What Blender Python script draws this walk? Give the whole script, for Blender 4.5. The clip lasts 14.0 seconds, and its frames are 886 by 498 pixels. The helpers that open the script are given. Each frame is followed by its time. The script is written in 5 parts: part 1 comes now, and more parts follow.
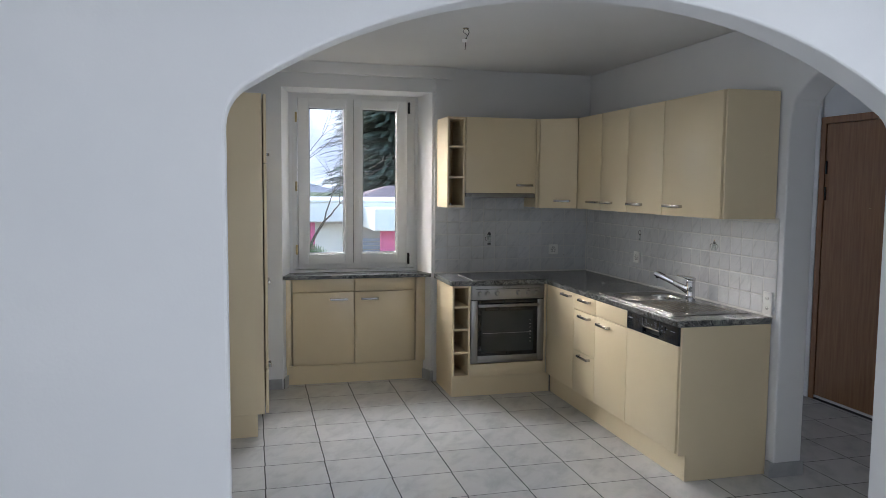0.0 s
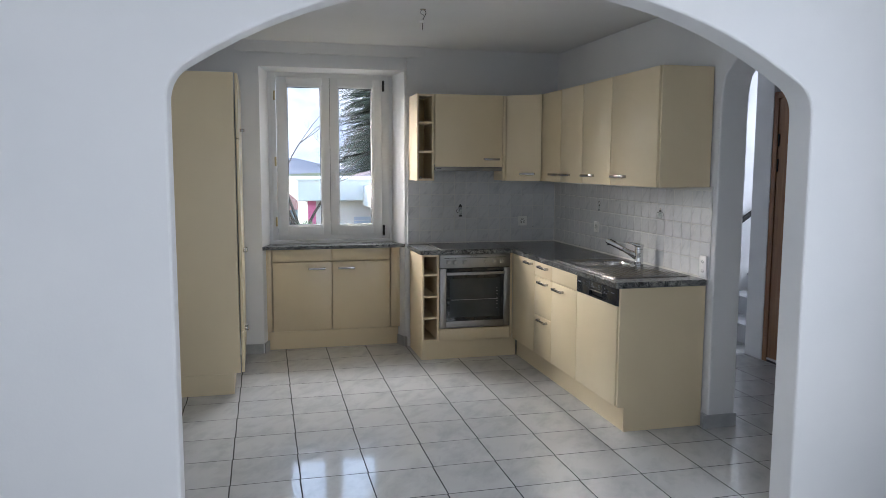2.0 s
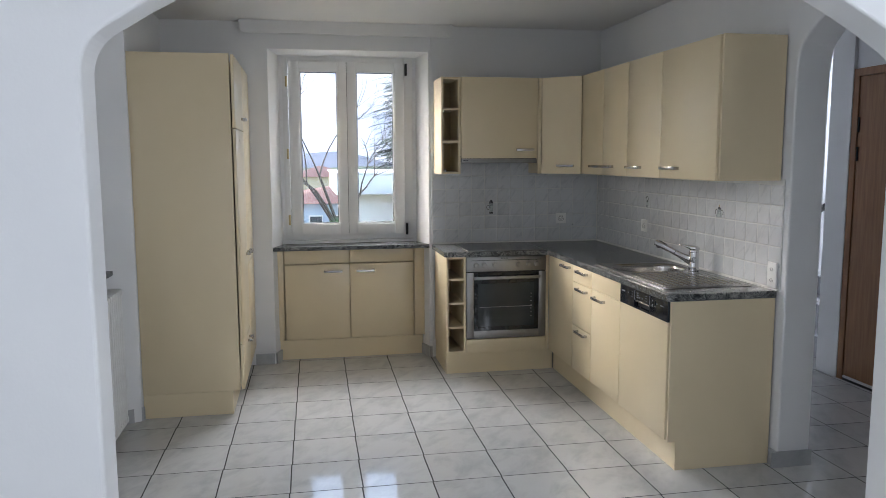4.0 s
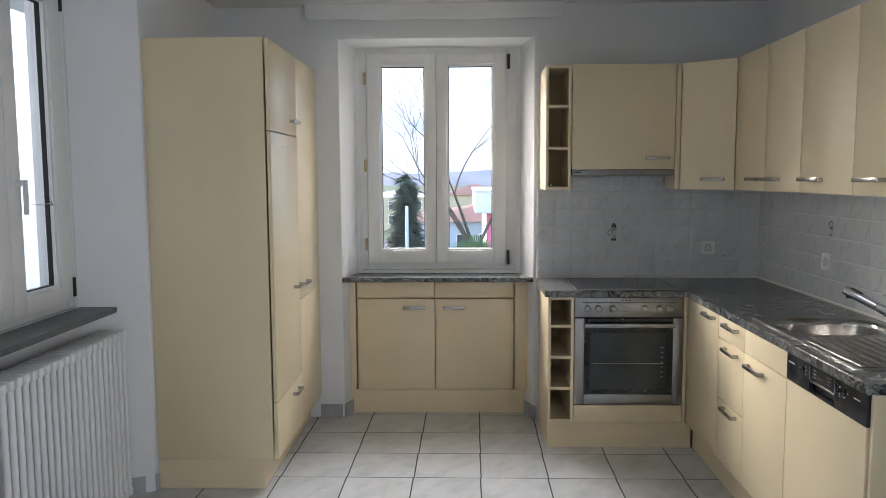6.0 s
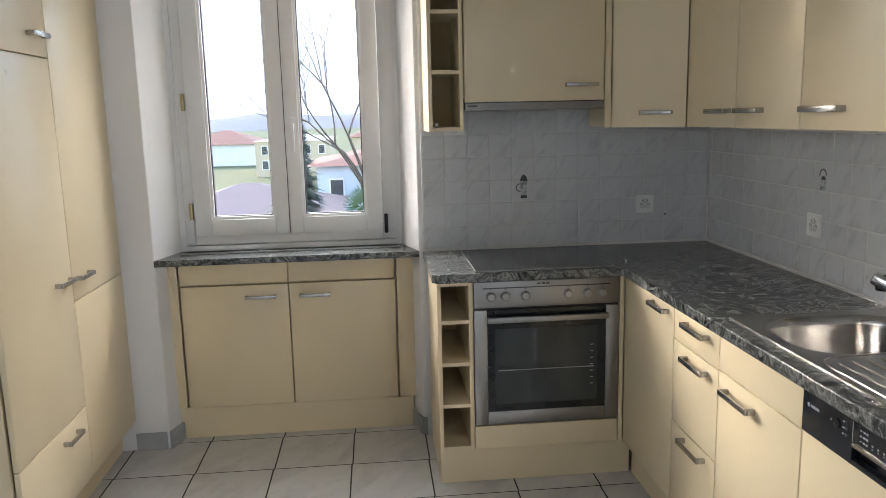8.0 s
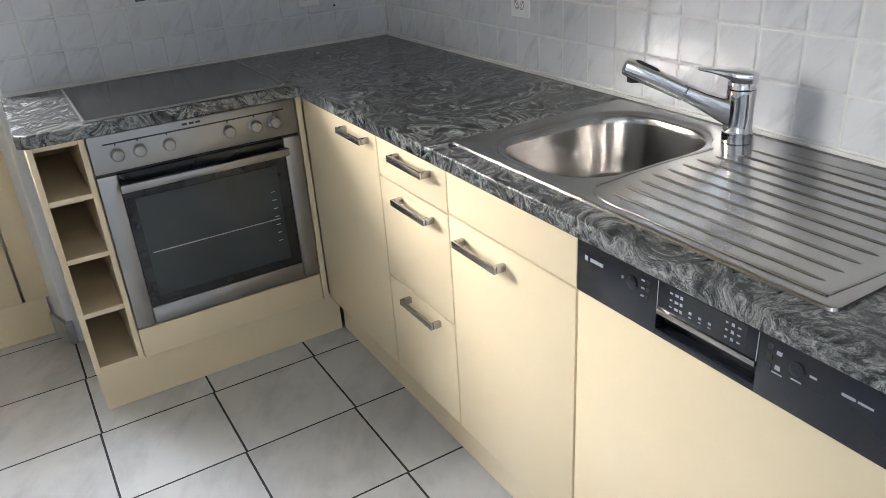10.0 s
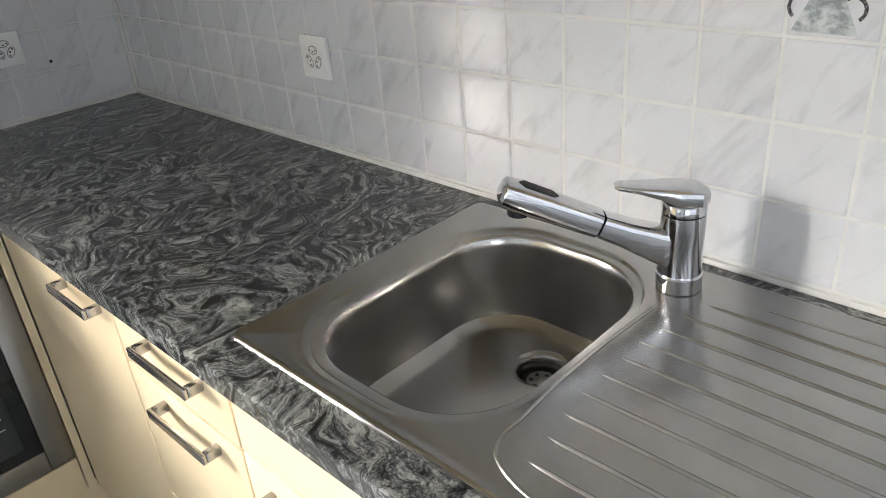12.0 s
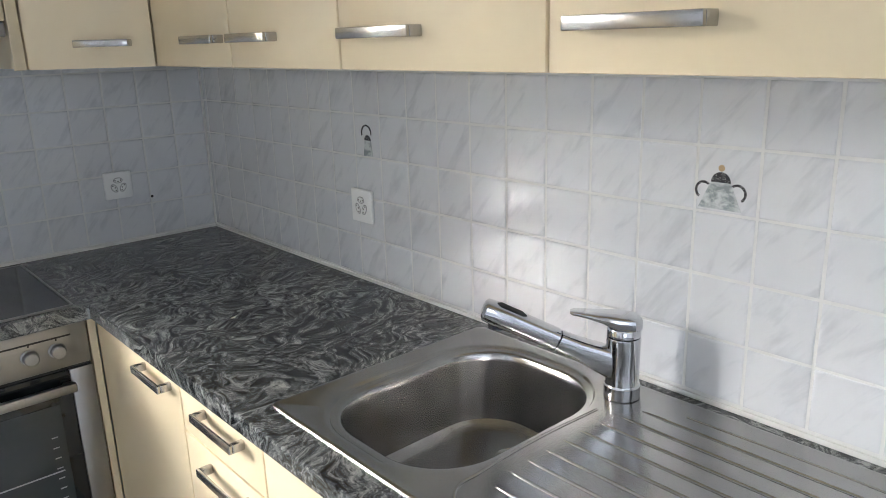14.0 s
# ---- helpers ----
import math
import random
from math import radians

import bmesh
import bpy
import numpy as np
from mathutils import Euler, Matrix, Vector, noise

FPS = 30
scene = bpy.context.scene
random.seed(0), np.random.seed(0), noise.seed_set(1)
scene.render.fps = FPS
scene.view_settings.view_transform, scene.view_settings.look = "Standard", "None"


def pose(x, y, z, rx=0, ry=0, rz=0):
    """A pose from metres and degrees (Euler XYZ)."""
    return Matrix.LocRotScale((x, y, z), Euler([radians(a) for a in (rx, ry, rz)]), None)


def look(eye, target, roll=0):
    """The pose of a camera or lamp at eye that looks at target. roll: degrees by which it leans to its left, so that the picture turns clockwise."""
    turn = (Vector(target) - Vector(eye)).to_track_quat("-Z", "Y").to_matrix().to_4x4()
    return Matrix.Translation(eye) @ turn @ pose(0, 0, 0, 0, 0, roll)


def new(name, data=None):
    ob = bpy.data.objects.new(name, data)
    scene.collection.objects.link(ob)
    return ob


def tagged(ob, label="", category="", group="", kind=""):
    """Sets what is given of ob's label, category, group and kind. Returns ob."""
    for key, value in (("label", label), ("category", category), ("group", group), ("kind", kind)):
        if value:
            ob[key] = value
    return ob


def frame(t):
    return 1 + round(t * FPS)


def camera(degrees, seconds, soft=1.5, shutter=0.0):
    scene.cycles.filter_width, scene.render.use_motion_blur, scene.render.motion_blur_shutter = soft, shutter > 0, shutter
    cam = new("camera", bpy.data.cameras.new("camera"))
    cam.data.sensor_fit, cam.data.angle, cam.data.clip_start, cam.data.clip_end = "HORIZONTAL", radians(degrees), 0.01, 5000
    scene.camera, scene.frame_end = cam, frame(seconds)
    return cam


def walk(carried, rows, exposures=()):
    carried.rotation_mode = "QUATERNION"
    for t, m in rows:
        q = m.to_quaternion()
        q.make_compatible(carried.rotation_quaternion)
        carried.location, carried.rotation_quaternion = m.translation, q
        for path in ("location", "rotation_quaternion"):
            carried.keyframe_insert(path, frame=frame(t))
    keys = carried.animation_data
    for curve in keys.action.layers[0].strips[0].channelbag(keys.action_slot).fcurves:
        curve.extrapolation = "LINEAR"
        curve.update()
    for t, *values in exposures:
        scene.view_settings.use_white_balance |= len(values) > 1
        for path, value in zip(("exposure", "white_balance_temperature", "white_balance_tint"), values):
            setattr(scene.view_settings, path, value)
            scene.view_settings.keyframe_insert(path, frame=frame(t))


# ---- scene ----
cam = camera(61.1, 14.0, 0.6)
PATH = [
    (0, (-2.872, -5.996, 1.635), (-2.364, -4.069, 1.467), 0.5),
    (0.5, (-2.81, -6.095, 1.627), (-2.218, -4.191, 1.465), 0.3),
    (1, (-2.709, -6.226, 1.599), (-2.155, -4.313, 1.413), 0.5),
    (1.5, (-2.641, -6.341, 1.587), (-2.138, -4.416, 1.382), 0.4),
    (2, (-2.632, -6.388, 1.587), (-2.153, -4.459, 1.367), 0.2),
    (2.2, (-2.646, -6.403, 1.586), (-2.174, -4.472, 1.36), 0.3),
    (4.3, (-2.213, -5.633, 1.58), (-1.923, -3.669, 1.341), -0.5),
    (4.5, (-2.13, -5.522, 1.583), (-1.907, -3.547, 1.359), -0.3),
    (5, (-2.008, -5.248, 1.549), (-1.916, -3.261, 1.337), 0.3),
    (5.5, (-1.892, -4.919, 1.556), (-1.866, -2.93, 1.352), 0.4),
    (6, (-1.815, -4.68, 1.54), (-1.873, -2.69, 1.35), -0.3),
    (6.5, (-1.746, -4.396, 1.551), (-1.89, -2.409, 1.375), -0.6),
    (7, (-1.716, -4.116, 1.506), (-1.794, -2.131, 1.273), -0.4),
    (7.2, (-1.684, -3.966, 1.527), (-1.706, -1.984, 1.258), -0.4),
    (9.3, (-1.471, -2.873, 1.49), (-0.825, -1.081, 0.881), -3.4),
    (9.5, (-1.447, -2.814, 1.464), (-0.698, -1.096, 0.764), -3.2),
    (10, (-1.367, -2.718, 1.433), (-0.473, -1.158, 0.557), -3.8),
    (10.5, (-1.25, -2.567, 1.439), (-0.272, -1.077, 0.533), -3.9),
    (11, (-1.132, -2.44, 1.458), (-0.085, -0.996, 0.553), -4.6),
    (11.5, (-1.032, -2.303, 1.446), (0.105, -0.94, 0.526), -5.0),
    (12, (-0.915, -2.139, 1.452), (0.323, -0.873, 0.523), -4.8),
    (12.5, (-0.872, -2.085, 1.455), (0.422, -0.853, 0.555), -4.3),
    (12.8, (-0.875, -2.096, 1.457), (0.438, -0.858, 0.595), -3.5),
    (13, (-0.897, -2.126, 1.462), (0.432, -0.874, 0.645), -3.4),
    (13.5, (-0.992, -2.265, 1.492), (0.333, -0.932, 0.81), -2.6),
    (14, (-1.081, -2.422, 1.51), (0.187, -0.973, 0.971), -1.7),
]
walk(cam, [(t, look(eye, target, roll)) for t, eye, target, roll in PATH], [(0, 2.44, 6350, 13), (1.5, 2.50, 6300, 13), (4.3, 2.72, 6400, 13), (7.2, 2.80, 6500, 13), (9.3, 3.20, 6750, 13), (9.9, 3.34, 6300, 13), (10.5, 3.50, 6150, 13), (12, 3.74, 6500, 13), (13.3, 3.78, 6650, 13), (14, 3.60, 6200, 13)])

# ---- world, sun, exposure ----
world = bpy.data.worlds.new("world")
scene.world = world
world.use_nodes = True
wn = world.node_tree.nodes
sky = wn.new("ShaderNodeTexSky")
sky.sky_type = "NISHITA"
sky.sun_disc = False
sky.sun_elevation = radians(19)
sky.sun_rotation = radians(319)
world.node_tree.links.new(sky.outputs[0], wn["Background"].inputs[0])
wn["Background"].inputs[1].default_value = 0.15
sun_data = bpy.data.lights.new("sun", "SUN")
sun_data.energy, sun_data.angle, sun_data.color = 0.85, radians(21), (1.0, 0.96, 0.90)
sun = new("sun", sun_data)
sun.matrix_world = look((-6.56, 7.55, 3.45), (0, 0, 0))

def area_lamp(name, eye, target, w, h, watts, colour):
    d = bpy.data.lights.new(name, "AREA")
    d.shape, d.size, d.size_y, d.energy, d.color = "RECTANGLE", w, h, watts, colour
    ob = new(name, d)
    ob.matrix_world = look(eye, target)
    return ob

# lamps added outside both kitchen windows to stand in for sky light
area_lamp("window_sky_fill", (-2.0, 3.0, 4.2), (-1.95, -1.6, 0.7), 5.0, 1.6, 105, (0.94, 0.97, 1.0))
area_lamp("side_window_fill", (-3.99, -1.78, 1.72), (0, -1.78, 1.3), 1.0, 1.42, 0.6, (0.92, 0.96, 1.0))
# fill lamps added out of sight: two assumed living room openings, solid stairwell wall
area_lamp("living_fill_light", (-4.56, -6.0, 1.55), (0, -5.6, 1.3), 1.9, 1.3, 4.0, (0.85, 0.92, 1.0))
area_lamp("living_fill_light_2", (0.46, -5.7, 1.55), (-3.0, -5.0, 1.3), 1.5, 1.3, 8.6, (0.85, 0.92, 1.0))
area_lamp("stairwell_fill_light", (3.38, -0.35, 1.9), (1.0, -0.6, 1.0), 0.7, 0.9, 8.5, (0.80, 0.88, 1.0))

# ---- materials ----
def material(name, base=(0.8, 0.8, 0.8), rough=0.5, metal=0.0, spec=0.5):
    m = bpy.data.materials.new(name)
    m.use_nodes = True
    b = m.node_tree.nodes["Principled BSDF"]
    b.inputs["Base Color"].default_value = (*base, 1)
    b.inputs["Roughness"].default_value = rough
    b.inputs["Metallic"].default_value = metal
    b.inputs["Specular IOR Level"].default_value = spec
    return m, m.node_tree.nodes, m.node_tree.links, b

def ramp(nodes, stops):
    r = nodes.new("ShaderNodeValToRGB")
    while len(r.color_ramp.elements) < len(stops):
        r.color_ramp.elements.new(0.5)
    for e, (p, c) in zip(r.color_ramp.elements, stops):
        e.position, e.color = p, (*c, 1)
    return r

def coords(nodes, links, scale=(1, 1, 1), kind="Object", rot=(0, 0, 0)):
    tc = nodes.new("ShaderNodeTexCoord")
    mp = nodes.new("ShaderNodeMapping")
    mp.inputs["Scale"].default_value = scale
    mp.inputs["Rotation"].default_value = rot
    links.new(tc.outputs[kind], mp.inputs[0])
    return mp.outputs[0]

def noise_tex(nodes, links, vec, scale, detail=4, rough=0.55, dist=0.0):
    n = nodes.new("ShaderNodeTexNoise")
    n.inputs["Scale"].default_value, n.inputs["Detail"].default_value = scale, detail
    n.inputs["Roughness"].default_value, n.inputs["Distortion"].default_value = rough, dist
    links.new(vec, n.inputs["Vector"])
    return n.outputs["Fac"]

def bump(nodes, links, bsdf, height, strength, distance):
    b = nodes.new("ShaderNodeBump")
    b.inputs["Strength"].default_value, b.inputs["Distance"].default_value = strength, distance
    links.new(height, b.inputs["Height"])
    links.new(b.outputs[0], bsdf.inputs["Normal"])

def varied(name, lo, hi, rough, scale, bump_scale=60, strength=0.1, dist=0.002, metal=0.0, spec=0.5, rough_var=0.05, stretch=(1, 1, 1)):
    """A surface with broad tone variation, fine relief and uneven gloss."""
    m, nd, ln, b = material(name, hi, rough, metal, spec)
    v = coords(nd, ln, stretch)
    r = ramp(nd, [(0.3, lo), (0.7, hi)])
    ln.new(noise_tex(nd, ln, v, scale), r.inputs[0])
    ln.new(r.outputs[0], b.inputs["Base Color"])
    mr = nd.new("ShaderNodeMapRange")
    mr.inputs["To Min"].default_value, mr.inputs["To Max"].default_value = rough - rough_var, rough + rough_var
    ln.new(noise_tex(nd, ln, v, scale * 3.1), mr.inputs["Value"])
    ln.new(mr.outputs[0], b.inputs["Roughness"])
    bump(nd, ln, b, noise_tex(nd, ln, v, bump_scale), strength, dist)
    return m

PLASTER = varied("white_plaster", (0.74, 0.75, 0.76), (0.80, 0.80, 0.80), 0.75, 1.4, 90, 0.25, 0.0015)
CEILING = varied("ceiling_paint", (0.76, 0.76, 0.76), (0.80, 0.80, 0.80), 0.85, 1.2, 140, 0.2, 0.001)
CREAM = varied("cream_laminate", (0.73, 0.608, 0.405), (0.765, 0.64, 0.43), 0.30, 2.0, 420, 0.12, 0.0004, spec=0.5)
# darker, yellower cream, used only on the open shelves' back boards
CREAM_IN = varied("darker_cream_back", (0.58, 0.44, 0.22), (0.63, 0.49, 0.26), 0.5, 3.0, 200, 0.1, 0.0005)
WINDOW_WHITE = varied("white_window_plastic", (0.76, 0.76, 0.75), (0.80, 0.80, 0.79), 0.3, 3.0, 60, 0.05, 0.0005)
RADIATOR_WHITE = varied("white_radiator_enamel", (0.72, 0.72, 0.72), (0.78, 0.78, 0.77), 0.35, 5.0, 80, 0.1, 0.0006)
CHROME = varied("chrome", (0.62, 0.63, 0.65), (0.68, 0.69, 0.71), 0.07, 8.0, 40, 0.03, 0.0004, metal=1.0, rough_var=0.03)
HANDLE_METAL = varied("satin_nickel", (0.43, 0.42, 0.41), (0.48, 0.47, 0.455), 0.25, 8.0, 300, 0.008, 0.0002, metal=1.0)
BLACK_PANEL = varied("black_gloss_plastic", (0.010, 0.012, 0.017), (0.016, 0.019, 0.026), 0.22, 6.0, 200, 0.03, 0.0003)
BLACK = varied("black_rubber", (0.012, 0.012, 0.012), (0.02, 0.02, 0.02), 0.6, 10.0)
DARK_STEEL = varied("dark_hood_steel", (0.20, 0.19, 0.175), (0.26, 0.25, 0.235), 0.35, 12.0, 200, 0.05, 0.0004, metal=1.0)
GREY_PRINT = varied("grey_print", (0.26, 0.27, 0.28), (0.34, 0.34, 0.36), 0.5, 30.0)
HOB_GLASS = varied("black_ceramic_glass", (0.012, 0.012, 0.013), (0.022, 0.022, 0.023), 0.09, 7.0, 30, 0.02, 0.0003)
OVEN_GLASS = varied("tinted_oven_glass", (0.008, 0.010, 0.012), (0.014, 0.018, 0.020), 0.05, 6.0, 30, 0.02, 0.0003)
OVEN_WINDOW = varied("oven_window_glass", (0.020, 0.027, 0.029), (0.034, 0.042, 0.045), 0.04, 4.0, 30, 0.02, 0.0003)
SOCKET_WHITE = varied("white_socket_plastic", (0.84, 0.84, 0.82), (0.88, 0.88, 0.86), 0.35, 20.0)
SKIRT = varied("grey_skirting_tile", (0.34, 0.35, 0.36), (0.46, 0.47, 0.48), 0.3, 9.0, 60, 0.08, 0.001)
GROUT_DARK = varied("dark_floor_grout", (0.020, 0.020, 0.021), (0.040, 0.040, 0.041), 0.85, 40.0, 300, 0.4, 0.001)
GROUT_LIGHT = varied("cream_wall_grout", (0.66, 0.66, 0.64), (0.72, 0.72, 0.70), 0.7, 20.0, 300, 0.3, 0.001)
STONE_SILL = varied("grey_stone_sill", (0.075, 0.082, 0.09), (0.14, 0.15, 0.16), 0.4, 30.0, 120, 0.15, 0.001)
DOOR_WOOD = varied("brown_veneer", (0.22, 0.10, 0.042), (0.33, 0.165, 0.072), 0.42, 3.0, 120, 0.1, 0.0006, stretch=(14, 14, 1))
HALL_TILE = varied("stair_tile", (0.42, 0.43, 0.45), (0.55, 0.56, 0.57), 0.25, 8.0, 50, 0.06, 0.001)
BRASS = varied("dull_brass", (0.48, 0.38, 0.20), (0.58, 0.46, 0.26), 0.35, 20.0, metal=1.0)
SILICONE = varied("white_silicone", (0.70, 0.69, 0.66), (0.76, 0.75, 0.72), 0.45, 30.0)

def steel(name, axis, rough, dark=1.0):
    """Brushed steel with long fine scratches along one axis."""
    m, nd, ln, b = material(name, (0.52, 0.50, 0.47), rough, 1.0)
    sc = [240, 240, 240]
    sc[axis] = 4
    v = coords(nd, ln, tuple(sc))
    fine = noise_tex(nd, ln, v, 1.0, 3)
    v2 = coords(nd, ln)
    broad = noise_tex(nd, ln, v2, 9.0, 5)
    r = ramp(nd, [(0.3, tuple(c * dark for c in (0.465, 0.456, 0.440))), (0.7, tuple(c * dark for c in (0.51, 0.50, 0.485)))])
    ln.new(broad, r.inputs[0])
    ln.new(r.outputs[0], b.inputs["Base Color"])
    mx = nd.new("ShaderNodeMath")
    mx.operation = "ADD"
    ln.new(fine, mx.inputs[0])
    ln.new(broad, mx.inputs[1])
    mr = nd.new("ShaderNodeMapRange")
    mr.inputs["From Min"].default_value, mr.inputs["From Max"].default_value = 0.6, 1.4
    mr.inputs["To Min"].default_value, mr.inputs["To Max"].default_value = rough - 0.025, rough + 0.03
    ln.new(mx.outputs[0], mr.inputs["Value"])
    ln.new(mr.outputs[0], b.inputs["Roughness"])
    bump(nd, ln, b, fine, 0.03, 0.0002)
    return m

STEEL = steel("brushed_steel_sink", 1, 0.21, 0.82)
STEEL_OVEN = steel("brushed_steel_oven", 0, 0.33, 0.64)

def granite():
    """Dark grey-green gneiss with folded pale streaks."""
    m, nd, ln, b = material("dark_veined_granite", (0.1, 0.1, 0.1), 0.2)
    v = coords(nd, ln, rot=(0, 0, radians(-24)))
    def warped(vec, scale, amount, detail):
        n = nd.new("ShaderNodeTexNoise")
        n.inputs["Scale"].default_value, n.inputs["Detail"].default_value = scale, detail
        ln.new(vec, n.inputs["Vector"])
        cen = nd.new("ShaderNodeVectorMath")
        cen.operation = "SUBTRACT"
        cen.inputs[1].default_value = (0.5, 0.5, 0.5)
        ln.new(n.outputs["Color"], cen.inputs[0])
        mul = nd.new("ShaderNodeVectorMath")
        mul.operation = "MULTIPLY_ADD"
        mul.inputs[1].default_value = (amount, amount, amount)
        ln.new(cen.outputs[0], mul.inputs[0])
        ln.new(vec, mul.inputs[2])
        return mul.outputs[0]
    f = warped(warped(warped(v, 3.4, 0.44, 2), 11.0, 0.12, 2), 34.0, 0.026, 2)
    st = nd.new("ShaderNodeMapping")
    st.inputs["Scale"].default_value = (1.0, 3.3, 2.5)
    ln.new(f, st.inputs[0])
    streak = noise_tex(nd, ln, st.outputs[0], 17, 8, 0.72)
    folds = noise_tex(nd, ln, st.outputs[0], 9, 5, 0.62)
    grain = noise_tex(nd, ln, v, 330, 3, 0.75)
    broad = noise_tex(nd, ln, f, 2.6, 3, 0.5)
    def math_node(op, a, bb, cc=None):
        mu = nd.new("ShaderNodeMath")
        mu.operation = op
        for k, src in enumerate((a, bb, cc)):
            if isinstance(src, (int, float)):
                mu.inputs[k].default_value = src
            elif src is not None:
                ln.new(src, mu.inputs[k])
        return mu.outputs[0]
    acc = math_node("MULTIPLY_ADD", grain, 0.30, streak)
    acc = math_node("MULTIPLY_ADD", broad, 0.26, acc)
    r = ramp(nd, [(0.645, (0.007, 0.008, 0.010)), (0.715, (0.040, 0.044, 0.047)), (0.79, (0.115, 0.121, 0.119)), (0.92, (0.30, 0.305, 0.29))])
    ln.new(acc, r.inputs[0])
    # thin black seams along the folds
    ridge_v = math_node("ABSOLUTE", math_node("SUBTRACT", folds, 0.5), 0.0)
    seam = ramp(nd, [(0.003, (0.10, 0.10, 0.12)), (0.020, (1, 1, 1))])
    ln.new(ridge_v, seam.inputs[0])
    mixn = nd.new("ShaderNodeMixRGB")
    mixn.blend_type = "MULTIPLY"
    mixn.inputs[0].default_value = 0.9
    ln.new(r.outputs[0], mixn.inputs[1])
    ln.new(seam.outputs[0], mixn.inputs[2])
    ln.new(mixn.outputs[0], b.inputs["Base Color"])
    bump(nd, ln, b, grain, 0.05, 0.0004)
    return m

GRANITE = granite()

def tile_material(name, base, vein, rough, scale, per_tile=0.06, angle=40, stretch=0.22, lo=0.53, hi=0.72, relief=0.3, cloud=0.93):
    """Glazed tile with soft diagonal marbling that differs from piece to piece."""
    m, nd, ln, b = material(name, base, rough)
    tc = nd.new("ShaderNodeTexCoord")
    info = nd.new("ShaderNodeObjectInfo")
    shift = nd.new("ShaderNodeVectorMath")
    shift.operation = "MULTIPLY_ADD"
    cmb = nd.new("ShaderNodeCombineXYZ")
    for i in range(3):
        ln.new(info.outputs["Random"], cmb.inputs[i])
    shift.inputs[1].default_value = (37.0, 53.0, 71.0)
    ln.new(cmb.outputs[0], shift.inputs[0])
    ln.new(tc.outputs["Object"], shift.inputs[2])
    turn = nd.new("ShaderNodeMapping")
    turn.inputs["Rotation"].default_value = (0, 0, radians(angle))
    ln.new(shift.outputs[0], turn.inputs[0])
    mp = nd.new("ShaderNodeMapping")
    mp.inputs["Scale"].default_value = (1.0, stretch, 1.0)
    ln.new(turn.outputs[0], mp.inputs[0])
    n1 = noise_tex(nd, ln, mp.outputs[0], scale, 4, 0.6, 0.35)
    r = ramp(nd, [(lo, base), (hi, vein)])
    ln.new(n1, r.inputs[0])
    n2 = noise_tex(nd, ln, turn.outputs[0], scale * 0.35, 5)
    r2 = ramp(nd, [(0.35, tuple(c * cloud for c in base)), (0.65, base)])
    ln.new(n2, r2.inputs[0])
    mul = nd.new("ShaderNodeMixRGB")
    mul.inputs[0].default_value = 0.6
    ln.new(r2.outputs[0], mul.inputs[1])
    ln.new(r.outputs[0], mul.inputs[2])
    hsv = nd.new("ShaderNodeHueSaturation")
    mr = nd.new("ShaderNodeMapRange")
    mr.inputs["To Min"].default_value, mr.inputs["To Max"].default_value = 1 - per_tile, 1 + per_tile * 0.3
    ln.new(info.outputs["Random"], mr.inputs["Value"])
    ln.new(mr.outputs[0], hsv.inputs["Value"])
    ln.new(mul.outputs[0], hsv.inputs["Color"])
    ln.new(hsv.outputs[0], b.inputs["Base Color"])
    bump(nd, ln, b, n1, relief, 0.003)
    return m

WALL_TILE = tile_material("marbled_wall_tile", (0.70, 0.71, 0.725), (0.42, 0.44, 0.47), 0.17, 34, 0.05, 38, 0.24, 0.52, 0.78, 0.30)
FLOOR_TILE = tile_material("marbled_floor_tile", (0.62, 0.62, 0.61), (0.43, 0.435, 0.44), 0.10, 9, 0.06, 30, 0.5, 0.45, 0.7, 0.06, 0.88)

def glass():
    m, nd, ln, b = material("window_glass", (1, 1, 1), 0.0)
    b.inputs["Transmission Weight"].default_value = 1.0
    b.inputs["IOR"].default_value = 1.45
    return m

GLASS = glass()

# ---- building helpers ----
def bm_box(bm, lo, hi, bevel=0.0, segs=2):
    lo, hi = Vector(lo), Vector(hi)
    g = bmesh.ops.create_cube(bm, size=1.0)
    bmesh.ops.scale(bm, vec=[abs(v) for v in (hi - lo)], verts=g["verts"])
    bmesh.ops.translate(bm, vec=(lo + hi) / 2, verts=g["verts"])
    if bevel:
        edges = {e for v in g["verts"] for e in v.link_edges}
        bmesh.ops.bevel(bm, geom=list(edges), offset=bevel, segments=segs, profile=0.5, affect="EDGES")
    return bm

def box(lo, hi, bevel=0.0, segs=2):
    return bm_box(bmesh.new(), lo, hi, bevel, segs)

def boxes(items, bevel=0.0):
    bm = bmesh.new()
    for lo, hi in items:
        b2 = box(lo, hi, bevel)
        me = bpy.data.meshes.new("tmp")
        b2.to_mesh(me)
        b2.free()
        bm.from_mesh(me)
        bpy.data.meshes.remove(me)
    return bm

def cyl(p0, p1, r0, r1=None, segs=24, caps=True):
    bm = bmesh.new()
    p0, p1 = Vector(p0), Vector(p1)
    bmesh.ops.create_cone(bm, cap_ends=caps, segments=segs, radius1=r0, radius2=r0 if r1 is None else r1, depth=(p1 - p0).length)
    rot = (p1 - p0).to_track_quat("Z", "Y").to_matrix().to_4x4()
    bmesh.ops.transform(bm, matrix=Matrix.Translation((p0 + p1) / 2) @ rot, verts=bm.verts)
    return bm

